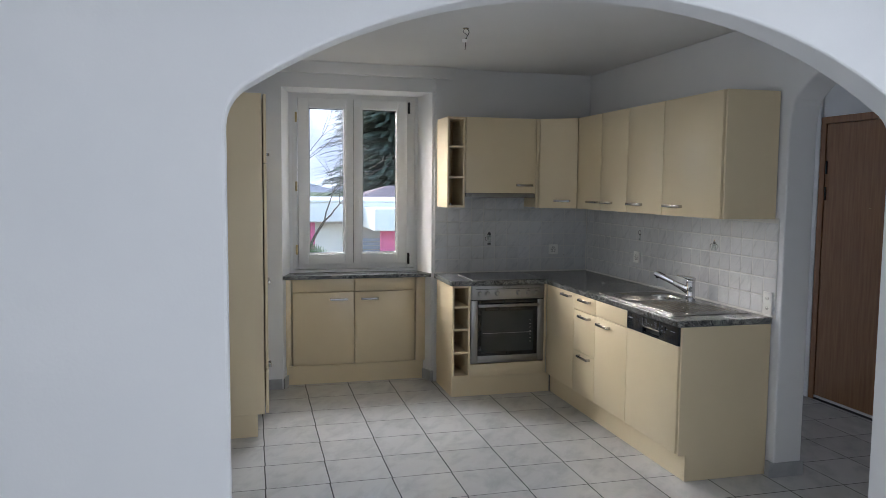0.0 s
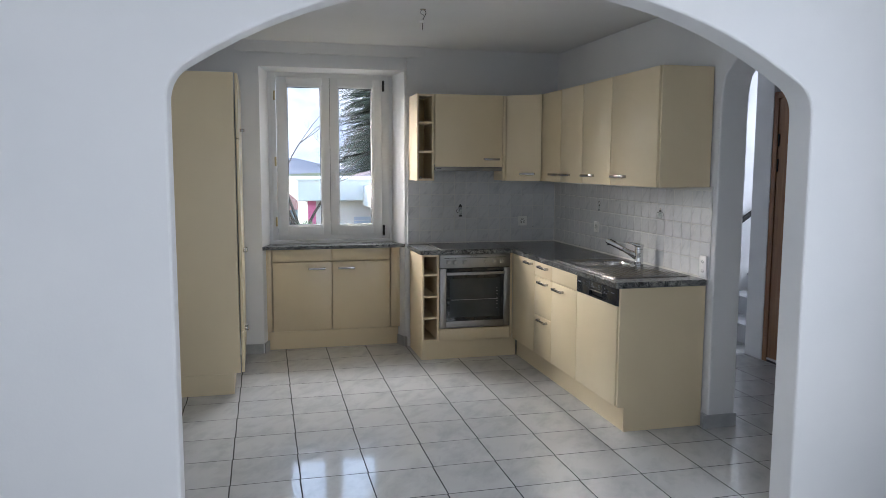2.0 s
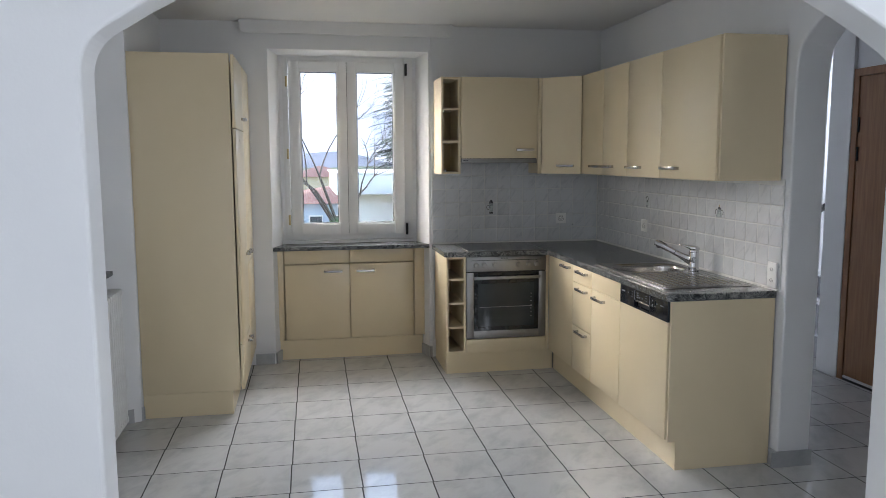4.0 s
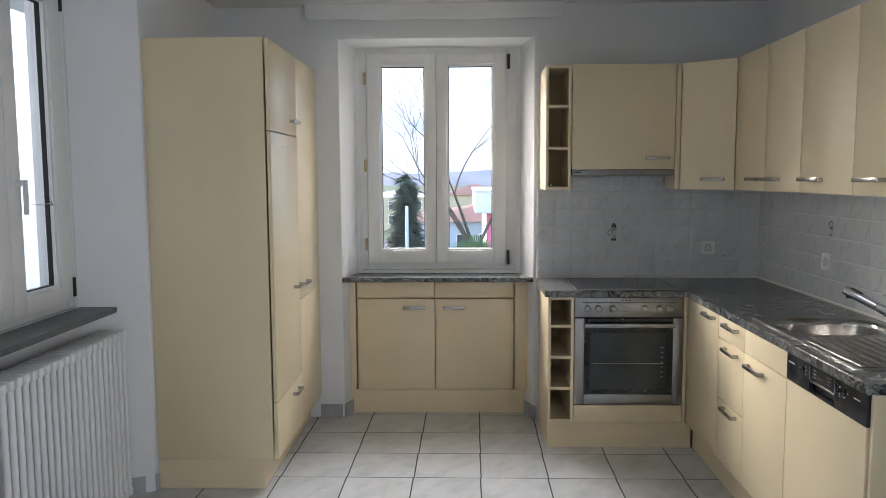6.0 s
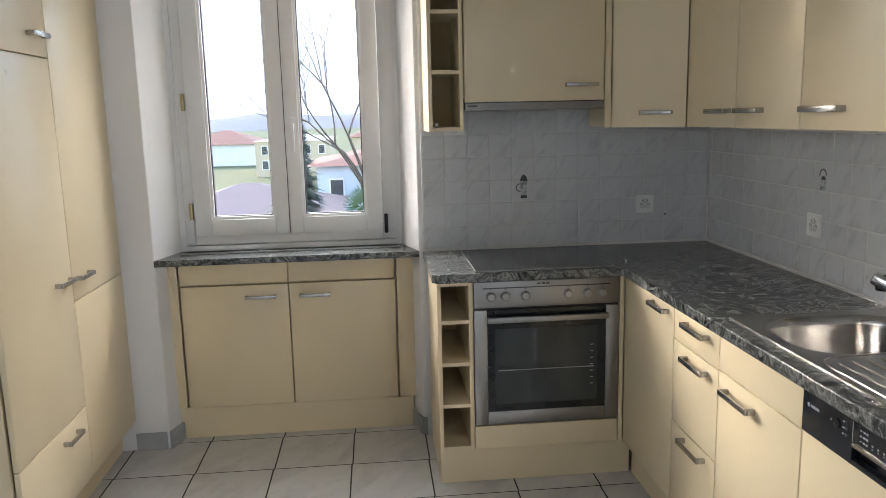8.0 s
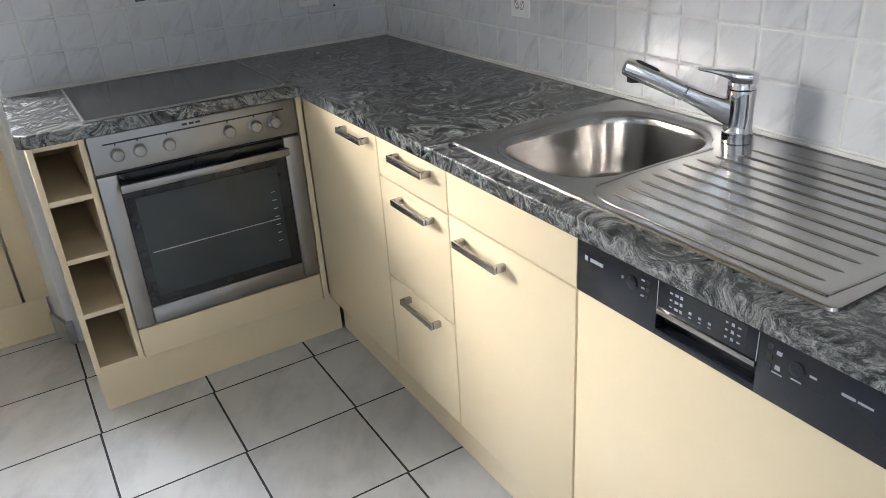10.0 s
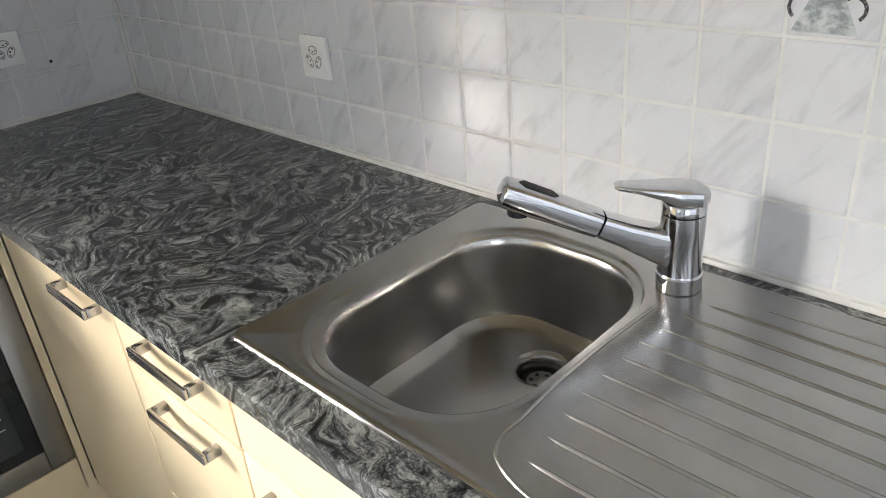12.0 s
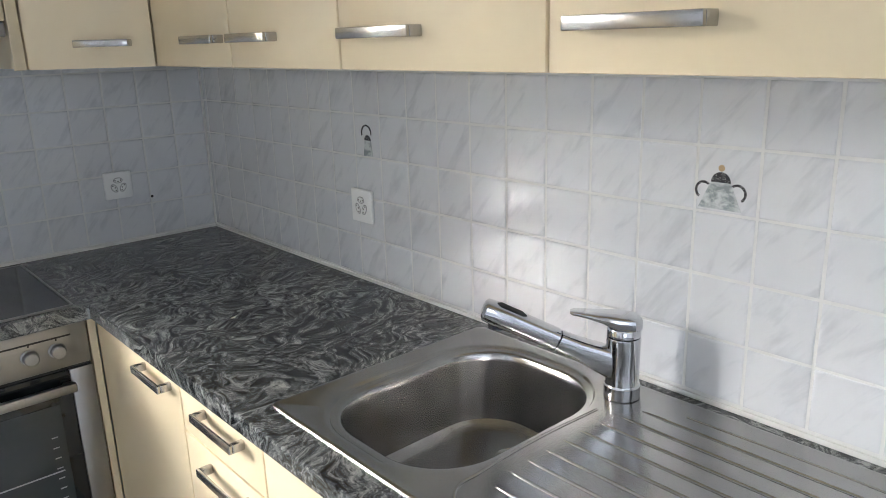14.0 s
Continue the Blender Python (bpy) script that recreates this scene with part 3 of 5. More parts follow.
for i in range(3):
    print_bar(-1.970, 0.849 - i * 0.014, 0.007, 0.003)
    part("button", box((px, -1.987, 0.845 - i * 0.014), (px + 0.002, -1.981, 0.853 - i * 0.014), 0.001), BLACK, panel)
    print_bar(-2.030, 0.852 - i * 0.012, 0.005, 0.0025)
    print_bar(-2.040, 0.852 - i * 0.012, 0.007, 0.004)
    print_bar(-2.050, 0.852 - i * 0.012, 0.005, 0.005)
    print_bar(-2.134, 0.852 - i * 0.012, 0.004, 0.003)
    print_bar(-2.144, 0.852 - i * 0.012, 0.005, 0.005)
    print_bar(-2.155, 0.852 - i * 0.012, 0.005, 0.0025)
    part("button", box((px, -2.212, 0.845 - i * 0.016), (px + 0.002, -2.204, 0.855 - i * 0.016), 0.001), BLACK, panel)
for i in range(3):
    print_bar(-2.068 - i * 0.018, 0.834, 0.005, 0.004)
    print_bar(-2.068 - i * 0.018, 0.827, 0.005, 0.002)
print_bar(-2.218, 0.845, 0.008, 0.006)
print_bar(-2.218, 0.822, 0.008, 0.007)
print_bar(-2.214, 0.813, 0.016, 0.002)
print_bar(-2.243, 0.818, 0.015, 0.002)
print_bar(-2.268, 0.836, 0.010, 0.003)
print_bar(-2.312, 0.835, 0.018, 0.004)
print_bar(-2.333, 0.835, 0.020, 0.003)
for y in (-2.0052, -2.1885):
    part("display_edge", box((px + 0.0006, y - 0.0006, 0.8146), (px + 0.0013, y + 0.0006, 0.862)), GREY_PRINT, panel)

end_panel = thing("end_panel", (-0.3, -2.402, 0), "cream end panel closing the base cabinets", "panel")
part("board", boxes([((FX + 0.008, -2.412, 0.151), (-0.004, -2.395, 0.872))], 0.0015), CREAM, end_panel)
part("foot", box((-0.525, -2.411, 0.0), (-0.004, -2.395, 0.151)), CREAM, end_panel)
plinth = thing("plinth", (-0.52, -1.4, 0), "long cream plinth below the base cabinets", "plinth")
part("board", box((-0.525, -2.394, 0.0), (-0.509, -0.497, 0.153), 0.002), CREAM, plinth)

# worktop with a cut-out for the bowl
def worktop():
    """L-shaped slab with the sink cut-out, as one mesh."""
    bm = bmesh.new()
    outer = [(-1.368, -0.003), (-1.368, -0.525), (-1.344, -0.549), (-0.594, -0.549), (-0.594, -2.418), (-0.003, -2.418), (-0.003, -0.003)]
    hole = [(-0.512, -1.375), (-0.048, -1.375), (-0.048, -2.16), (-0.512, -2.16)]
    loops = []
    for z in (0.910, 0.873):
        edges = []
        pair = []
        for pts in (outer, hole):
            vs = [bm.verts.new((x, y, z)) for x, y in pts]
            pair.append(vs)
            edges += [bm.edges.new((vs[i], vs[(i + 1) % len(vs)])) for i in range(len(vs))]
        bmesh.ops.triangle_fill(bm, edges=edges, use_beauty=True)
        loops.append(pair)
    for k in (0, 1):
        a, b = loops[0][k], loops[1][k]
        for i in range(len(a)):
            bm.faces.new((a[i], a[(i + 1) % len(a)], b[(i + 1) % len(a)], b[i]))
    return bm
worktop_ob = thing("worktop", (-0.4, -1.0, 0.873), "dark veined granite L-shaped worktop", "worktop")
soft_edges(part("slab", worktop(), GRANITE, worktop_ob), 0.004, 2)
part("seal", boxes([((-1.36, -0.006, 0.9102), (-0.006, 0.0, 0.918)), ((-0.006, -2.42, 0.9102), (0.0, -0.006, 0.918)), ((-0.0055, -0.0055, 0.918), (0.0015, 0.0015, 1.462))]), SILICONE, worktop_ob, "white silicone joint")

hob = thing("hob", (-0.9, -0.28, 0.91), "black ceramic glass hob set into the worktop", "hob")
part("frame", boxes([((-1.196, -0.530, 0.9105), (-1.190, -0.045, 0.916)), ((-0.628, -0.530, 0.9105), (-0.622, -0.045, 0.916)), ((-1.190, -0.530, 0.9105), (-0.628, -0.525, 0.916)), ((-1.190, -0.050, 0.9105), (-0.628, -0.045, 0.916))], 0.001), STEEL_OVEN, hob, "thin steel rim")
part("glass", box((-1.1895, -0.5245, 0.9105), (-0.6285, -0.0505, 0.9145), 0.001), HOB_GLASS, hob)

# sink with bowl, drainer and tap
def rounded(x0, x1, y0, y1, r, n=6):
    pts = []
    for cx, cy, a0 in ((x1 - r, y1 - r, 0), (x0 + r, y1 - r, 90), (x0 + r, y0 + r, 180), (x1 - r, y0 + r, 270)):
        pts += [(cx + r * math.cos(radians(a0 + 90 * i / n)), cy + r * math.sin(radians(a0 + 90 * i / n))) for i in range(n + 1)]
    return pts

DR = (-0.182, -1.578)
SX0, SX1, SY0, SY1 = -0.540, -0.034, -2.262, -1.338
BX0, BX1, BY0, BY1 = -0.490, -0.080, -1.716, -1.404
def sink_mesh():
    """Pressed top with a rolled rim, a deep round-cornered bowl and ribs in the drainer."""
    bm = bmesh.new()
    n = 10
    def ring(pts, z):
        return [bm.verts.new((x, y, z)) for x, y in pts]
    def bridge(a, b):
        k = len(a)
        for i in range(k):
            bm.faces.new((a[i], a[(i + 1) % k], b[(i + 1) % k], b[i]))
    # the bowl, rim to floor
    rings = [ring(rounded(BX0 - 0.030, BX1 + 0.026, BY0 - 0.022, BY1 + 0.030, 0.142, n), 0.9150),
             ring(rounded(BX0 - 0.022, BX1 + 0.019, BY0 - 0.016, BY1 + 0.022, 0.135, n), 0.9142),
             ring(rounded(BX0 - 0.018, BX1 + 0.015, BY0 - 0.013, BY1 + 0.018, 0.131, n), 0.9105),
             ring(rounded(BX0 - 0.006, BX1 + 0.006, BY0 - 0.006, BY1 + 0.006, 0.121, n), 0.9095),
             ring(rounded(BX0 - 0.003, BX1 + 0.003, BY0 - 0.003, BY1 + 0.003, 0.118, n), 0.9085),
             ring(rounded(BX0, BX1, BY0, BY1, 0.115, n), 0.9050),
             ring(rounded(BX0 + 0.002, BX1 - 0.002, BY0 + 0.002, BY1 - 0.002, 0.113, n), 0.890),
             ring(rounded(BX0 + 0.009, BX1 - 0.009, BY0 + 0.009, BY1 - 0.009, 0.108, n), 0.795),
             ring(rounded(BX0 + 0.015, BX1 - 0.015, BY0 + 0.015, BY1 - 0.015, 0.102, n), 0.772),
             ring(rounded(BX0 + 0.032, BX1 - 0.032, BY0 + 0.032, BY1 - 0.032, 0.088, n), 0.760),
             ring(rounded(BX0 + 0.050, BX1 - 0.050, BY0 + 0.050, BY1 - 0.050, 0.062, n), 0.7578)]
    # the waste: a stepped cup sunk into the bowl's floor
    k = len(rings[0])
    rings += [ring([(DR[0] + r * math.cos(2 * math.pi * (i + 0.5) / k), DR[1] + r * math.sin(2 * math.pi * (i + 0.5) / k)) for i in range(k)], z) for r, z in ((0.0455, 0.7570), (0.0440, 0.7555), (0.0400, 0.7550), (0.0375, 0.7535), (0.0345, 0.7480), (0.0325, 0.7280))]
    for a, b in zip(rings, rings[1:]):
        bridge(a, b)
    bm.faces.new(rings[-1])
    # the flat top: outer rim joined to the bowl ring and drainer
    outer = rounded(SX0, SX1, SY0, SY1, 0.014, n)
    rim = [ring(outer, 0.9108), ring(rounded(SX0 + 0.001, SX1 - 0.001, SY0 + 0.001, SY1 - 0.001, 0.014, n), 0.9155), ring(rounded(SX0 + 0.005, SX1 - 0.005, SY0 + 0.005, SY1 - 0.005, 0.013, n), 0.9168), ring(rounded(SX0 + 0.010, SX1 - 0.010, SY0 + 0.010, SY1 - 0.010, 0.012, n), 0.9152)]
    for a, b in zip(rim, rim[1:]):
        bridge(a, b)
    # deck between rim and bowl, triangulated
    inner_edges = []
    for loop in (rim[-1], rings[0]):
        for i in range(len(loop)):
            inner_edges.append(bm.edges.get((loop[i], loop[(i + 1) % len(loop)])))
    bmesh.ops.triangle_fill(bm, edges=inner_edges, use_beauty=True)
    return bm
sink = thing("sink", (-0.3, -1.78, 0.91), "stainless steel sink with one bowl and ribbed drainer", "sink")
part("basin", sink_mesh(), STEEL, sink, smooth=True)

def ridge(p0, p1, w, h):
    """A low rounded rib with tapered ends."""
    p0, p1 = Vector(p0), Vector(p1)
    d = (p1 - p0).normalized()
    s = Vector((-d.y, d.x, 0))
    bm = bmesh.new()
    rows = []
    L = (p1 - p0).length
    for t, k in ((0, 0.25), (0.012, 0.8), (0.03, 1), (L - 0.03, 1), (L - 0.012, 0.8), (L, 0.25)):
        c = p0 + d * t
        rows.append([bm.verts.new(c + s * w * k * u + Vector((0, 0, h * k * v))) for u, v in ((-1, 0), (-0.6, 0.7), (0, 1), (0.6, 0.7), (1, 0))])
    for a, b in zip(rows, rows[1:]):
        for i in range(4):
            bm.faces.new((a[i], a[i + 1], b[i + 1], b[i]))
    return bm
for i in range(10):
    x = -0.478 + i * 0.0405
    bend = 0.022 * max(0, 3 - i) / 3 + 0.010 * max(0, i - 6)
    part("drainer_rib", ridge((x, -1.768 - bend, 0.9148), (x, -2.208, 0.9148), 0.0030, 0.0025), STEEL, sink, smooth=True)
def bead(points, r):
    """A half-sunk pressed bead along a path on the deck."""
    cu = bpy.data.curves.new("bead", "CURVE")
    cu.dimensions, cu.bevel_depth, cu.bevel_resolution = "3D", r, 2
    sp = cu.splines.new("BEZIER")
    sp.bezier_points.add(len(points) - 1)
    for bp, p in zip(sp.bezier_points, points):
        bp.co, bp.handle_left_type, bp.handle_right_type = (*p, 0.9146), "AUTO", "AUTO"
    tmp = bpy.data.objects.new("bead", cu)
    me = bpy.data.meshes.new_from_object(tmp)
    bpy.data.objects.remove(tmp)
    me.materials.append(STEEL)
    ob = new("pressed_bead", me)
    ob.parent = sink
    ob.matrix_parent_inverse = sink.matrix_basis.inverted()
    ob.scale = (1, 1, 1)
    return ob
bead([(-0.512, -2.232), (-0.514, -1.90), (-0.508, -1.79), (-0.480, -1.748), (-0.43, -1.742), (-0.30, -1.736), (-0.16, -1.742)], 0.0026)
bead([(-0.512, -2.232), (-0.40, -2.239), (-0.20, -2.239), (-0.085, -2.232), (-0.078, -2.14), (-0.080, -1.86)], 0.0022)
drain = part("drain", lathe([(0.0315, 0), (0.0315, 0.0008), (0.001, 0.0010)], (*DR, 0.7284), 28), BLACK, sink, "dark drain opening")
basket = part("strainer_basket", lathe([(0.021, 0), (0.0225, 0.004), (0.020, 0.005), (0.012, 0.003), (0.006, 0.0035), (0.001, 0.007)], (*DR, 0.7294), 28), STEEL_OVEN, drain, "steel strainer disc", smooth=True)
for a in range(6):
    c = Vector((DR[0] + 0.0150 * math.cos(a * math.pi / 3), DR[1] + 0.0150 * math.sin(a * math.pi / 3), 0.7330))
    part("strainer_hole", lathe([(0.0032, 0), (0.0032, 0.0012), (0.001, 0.0012)], c, 12), BLACK, basket)

tap = thing("mixer_tap", (-0.083, -1.742, 0.915), "chrome single-lever mixer tap with pull-out spout", "tap")
TC = (-0.090, -1.741)
part("body", lathe([(0.0310, 0), (0.0328, 0.002), (0.0328, 0.024), (0.0312, 0.026), (0.0305, 0.028), (0.0300, 0.060), (0.0305, 0.085), (0.0312, 0.112), (0.0305, 0.118), (0.029, 0.1185)], (*TC, 0.915), 36), CHROME, tap, smooth=True)
part("cartridge_ring", lathe([(0.0285, 0), (0.0305, 0.001), (0.0305, 0.014), (0.029, 0.016), (0.001, 0.016)], (*TC, 1.0345), 36), CHROME, tap, smooth=True)
def loft(rows):
    """A tube through rounded-rectangle sections: (centre, side, up, half width, half height)."""
    bm = bmesh.new()
    k = 20
    rings = []
    for c, s, u, w, h in rows:
        ring = []
        for i in range(k):
            a = 2 * math.pi * i / k
            ca, sa = math.cos(a), math.sin(a)
            ring.append(bm.verts.new(Vector(c) + Vector(s) * w * math.copysign(abs(ca) ** 0.5, ca) + Vector(u) * h * math.copysign(abs(sa) ** 0.5, sa)))
        rings.append(ring)
    for a, b in zip(rings, rings[1:]):
        for i in range(k):
            bm.faces.new((a[i], a[(i + 1) % k], b[(i + 1) % k], b[i]))
    bm.faces.new(rings[0][::-1])
    bm.faces.new(rings[-1])
    return bm
root, tip = Vector((-0.095, -1.736, 0.975)), Vector((-0.266, -1.562, 1.086))
axis = (tip - root).normalized()
side = axis.cross(Vector((0, 0, 1))).normalized()
upv = side.cross(axis).normalized()
L = (tip - root).length
part("spout_neck", loft([(root + axis * (t * L), side, upv, w, h) for t, w, h in ((0, 0.020, 0.030), (0.14, 0.022, 0.025), (0.3, 0.0205, 0.0195), (0.445, 0.0195, 0.0175))]), CHROME, tap, smooth=True)
head = part("spray_head", loft([(root + axis * (t * L), side, upv, w, h) for t, w, h in ((0.45, 0.0180, 0.0160), (0.46, 0.0205, 0.0185), (0.75, 0.0225, 0.0190), (0.92, 0.0245, 0.0195), (0.985, 0.0235, 0.0175), (1.0, 0.018, 0.012))]), CHROME, tap, smooth=True)
b0 = root + axis * (0.83 * L) + upv * 0.0180
part("switch", loft([(b0 - axis * 0.032, side, upv, 0.004, 0.001), (b0 - axis * 0.024, side, upv, 0.011, 0.003), (b0 + axis * 0.018, side, upv, 0.012, 0.0035), (b0 + axis * 0.027, side, upv, 0.004, 0.001)]), BLACK, head, "black spray switch", smooth=True)
nz = root + axis * (0.90 * L) - Vector((0, 0, 0.012))
part("nozzle", cyl(nz, nz - Vector((0, 0, 0.014)), 0.017, 0.0165, 28), BLACK_PANEL, head, smooth=True)
ld = Vector((-0.175 - TC[0], -1.640 - TC[1], 0)).normalized()
ls = ld.cross(Vector((0, 0, 1)))
up = Vector((0, 0, 1))
base = Vector((*TC, 1.057))
part("lever", loft([(base - ld * 0.031 + up * 0.000, ls, up, 0.012, 0.009), (base - ld * 0.018 + up * 0.002, ls, up, 0.026, 0.014), (base + ld * 0.012 + up * 0.005, ls, up, 0.0285, 0.015), (base + ld * 0.036 + up * 0.011, ls, up, 0.024, 0.0090), (base + ld * 0.064 + up * 0.016, ls, up, 0.019, 0.005), (base + ld * 0.090 + up * 0.019, ls, up, 0.014, 0.0035), (base + ld * 0.096 + up * 0.0195, ls, up, 0.008, 0.002)]), CHROME, tap, smooth=True)

tap_fit = Matrix.Translation((*TC, 0.915)) @ Matrix.Scale(0.93, 4) @ Matrix.Translation((-TC[0], -TC[1], -0.915))
for piece in tap.children_recursive:
    piece.data.transform(tap_fit)

# ---- wall cabinets ----
UZ0, UZ1 = 1.465, 2.170
UF = -0.350
open_shelf("wall_shelf", -1.350, -1.206, -0.335, -0.01, UZ0, UZ1, (UZ0 + 0.001, 1.695, 1.932, UZ1 - 0.017), "narrow open cream wall shelf with three compartments")
hook = thing("cup_hook", (-1.325, -0.32, 1.48), "small round metal knob inside the wall shelf", "knob")
part("ball", lathe([(0.004, 0), (0.010, 0.004), (0.0125, 0.012), (0.010, 0.020), (0.002, 0.024)], (-1.318, -0.318, 1.479), 16), HANDLE_METAL, hook, smooth=True)

hood_cab = thing("hood_cabinet", (-0.9, -0.17, 1.6), "cream wall cabinet with flap door over the hood", "cabinet")
part("body", box((-1.204, UF + 0.046, 1.60), (-0.590, -0.01, UZ1 - 0.002)), CREAM, hood_cab)
d = front(hood_cab, (-1.202, UF, 1.580), (-0.622, UF + 0.018, UZ1), "door")
bar_handle(d, (-0.72, UF, 1.643), (1, 0, 0), (0, -1, 0), 0.135)
part("filler", box((-0.618, UF + 0.002, UZ0), (-0.592, UF + 0.018, UZ1), 0.0015), CREAM, hood_cab)
hood = thing("range_hood", (-0.9, -0.17, 1.55), "slim grey pull-out extractor hood", "extractor hood")
part("front_strip", box((-1.200, UF + 0.004, 1.545), (-0.624, UF + 0.02, 1.577), 0.002), DARK_STEEL, hood, "steel front strip")
part("case", box((-1.200, UF + 0.021, 1.552), (-0.624, -0.012, 1.598)), BLACK_PANEL, hood)
part("badge_bar", box((-1.19, UF + 0.002, 1.562), (-1.15, UF + 0.0035, 1.568)), BLACK, hood)

corner = thing("corner_wall_cabinet", (-0.25, -0.25, UZ0), "cream corner wall cabinet with a slanted door", "cabinet")
c0, c1 = Vector((-0.590, UF, 0)), Vector((UF, -0.545, 0))
part("body", prism([(-0.588, -0.01), (-0.588, UF + 0.034), (UF + 0.034, -0.532), (-0.01, -0.532), (-0.01, -0.01)], 2, UZ0 + 0.001, UZ1 - 0.002), CREAM, corner)
dv = (c1 - c0).normalized()
nv = Vector((dv.y, -dv.x, 0))
q0, q1 = c0 + dv * 0.003, c1 - dv * 0.003
d = part("door", prism([(q0.x, q0.y), (q1.x, q1.y), (q1.x - nv.x * 0.018, q1.y - nv.y * 0.018), (q0.x - nv.x * 0.018, q0.y - nv.y * 0.018)], 2, UZ0, UZ1), CREAM, corner)
bar_handle(d, c0 + dv * ((c1 - c0).length * 0.62) + Vector((0, 0, 1.523)), dv, nv, 0.13)

def wall_unit(y0, y1, hy, label):
    t = thing("wall_cabinet", (-0.17, (y0 + y1) / 2, UZ0), label, "cabinet", "wall cabinets over the worktop")
    part("body", box((UF + 0.048, y1 + 0.0005, UZ0 + 0.001), (-0.004, y0 - 0.0005, UZ1 - 0.002), 0.001), CREAM, t)
    d = front(t, (UF, y1 + G, UZ0), (UF + 0.018, y0 - G, UZ1))
    bar_handle(d, (UF, hy, 1.523), (0, 1, 0), (-1, 0, 0), 0.18 if y0 - y1 > 0.42 else 0.155)
    return t
wall_unit(-0.546, -0.945, -0.840, "cream wall cabinet with a bar handle")
wall_unit(-0.945, -1.340, -1.060, "cream wall cabinet with a bar handle")
wall_unit(-1.340, -1.792, -1.465, "cream wall cabinet with a bar handle")
wall_unit(-1.792, -2.390, -1.928, "wide cream wall cabinet at the end of the row")
side_end = thing("wall_end_panel", (-0.17, -2.4, UZ0), "cream end panel of the wall cabinets", "panel")
part("board", box((UF + 0.012, -2.408, UZ0), (-0.004, -2.392, UZ1 + 0.002), 0.0015), CREAM, side_end)

# ---- windows ----
def window(name, x0, x1, z0, z1, y, sashes, glass_z, label, hinge_left=True):
    """A two-sash white plastic window in the x-z plane; the room side looks to -y."""
    t = tagged(new(name), label, "window", kind="structure")
    f = 0.06
    xr = min(x1 - f, sashes[-1][1] + 0.0015)
    part("window_frame", boxes([((x0, y, z0), (x0 + f, y + 0.07, z1)), ((xr, y, z0), (x1, y + 0.07, z1)), ((x0 + f, y, z1 - f), (xr, y + 0.07, z1)), ((x0 + f, y, z0), (xr, y + 0.07, z0 + f))], 0.004), WINDOW_WHITE, t, smooth=True)
    for (s0, s1, g0, g1, zb, zt) in sashes:
        s = part("sash", boxes([((s0, y - 0.018, zb), (g0, y + 0.05, zt)), ((g1, y - 0.018, zb), (s1, y + 0.05, zt)), ((g0, y - 0.018, zb), (g1, y + 0.05, glass_z[0])), ((g0, y - 0.018, glass_z[1]), (g1, y + 0.05, zt))], 0.004), WINDOW_WHITE, t, smooth=True)
        k = 0.006
        part("bead", boxes([((g0, y - 0.006, glass_z[0]), (g0 + 0.012, y + 0.01, glass_z[1])), ((g1 - 0.012, y - 0.006, glass_z[0]), (g1, y + 0.01, glass_z[1])), ((g0 + 0.012, y - 0.006, glass_z[0]), (g1 - 0.012, y + 0.01, glass_z[0] + 0.012)), ((g0 + 0.012, y - 0.006, glass_z[1] - 0.012), (g1 - 0.012, y + 0.01, glass_z[1]))]), WINDOW_WHITE, s)
        part("gasket", boxes([((g0, y + 0.0105, glass_z[0]), (g0 + 0.016, y + 0.03, glass_z[1])), ((g1 - 0.016, y + 0.0105, glass_z[0]), (g1, y + 0.03, glass_z[1])), ((g0 + 0.016, y + 0.0105, glass_z[0]), (g1 - 0.016, y + 0.03, glass_z[0] + 0.016)), ((g0 + 0.016, y + 0.0105, glass_z[1] - 0.016), (g1 - 0.016, y + 0.03, glass_z[1]))]), BLACK, s, "black rubber gasket")
        p = part("pane", box((g0 + 0.002, y + 0.031, glass_z[0]), (g1 - 0.002, y + 0.037, glass_z[1])), GLASS, s)
        p.visible_shadow = False
    return t

win = window("window_1", -2.515, -1.462, 0.935, 2.378, 0.275, [(-2.452, -2.001, -2.370, -2.066, 0.978, 2.334), (-1.998, -1.546, -1.932, -1.622, 0.978, 2.334)], (1.058, 2.268), "white two-sash window with chrome-white handle, closed")
part("meeting_gap", box((-2.0005, 0.2600, 0.985), (-1.9985, 0.30, 2.335)), BLACK, win)
for z in (1.10, 1.62, 2.18):
    part("hinge", box((-2.474, 0.252, z - 0.04), (-2.458, 0.275, z + 0.04), 0.004), BRASS, win, "dull brass hinge", smooth=True)
for z in (1.02, 2.29):
    part("hinge", box((-1.538, 0.250, z - 0.055), (-1.520, 0.275, z + 0.04), 0.005), BLACK, win, "dark hinge cover", smooth=True)
def window_handle(parent, x, y, z):
    h = part("handle", boxes([((x - 0.014, y - 0.008, z - 0.04), (x + 0.014, y, z + 0.04)), ((x - 0.010, y - 0.05, z - 0.012), (x + 0.010, y - 0.008, z + 0.012))], 0.004), WINDOW_WHITE, parent, "white window handle", smooth=True)
    part("grip", box((x - 0.010, y - 0.055, z - 0.125), (x + 0.010, y - 0.040, z + 0.014), 0.005), WINDOW_WHITE, h, smooth=True)
window_handle(win, -1.960, 0.257, 1.50)

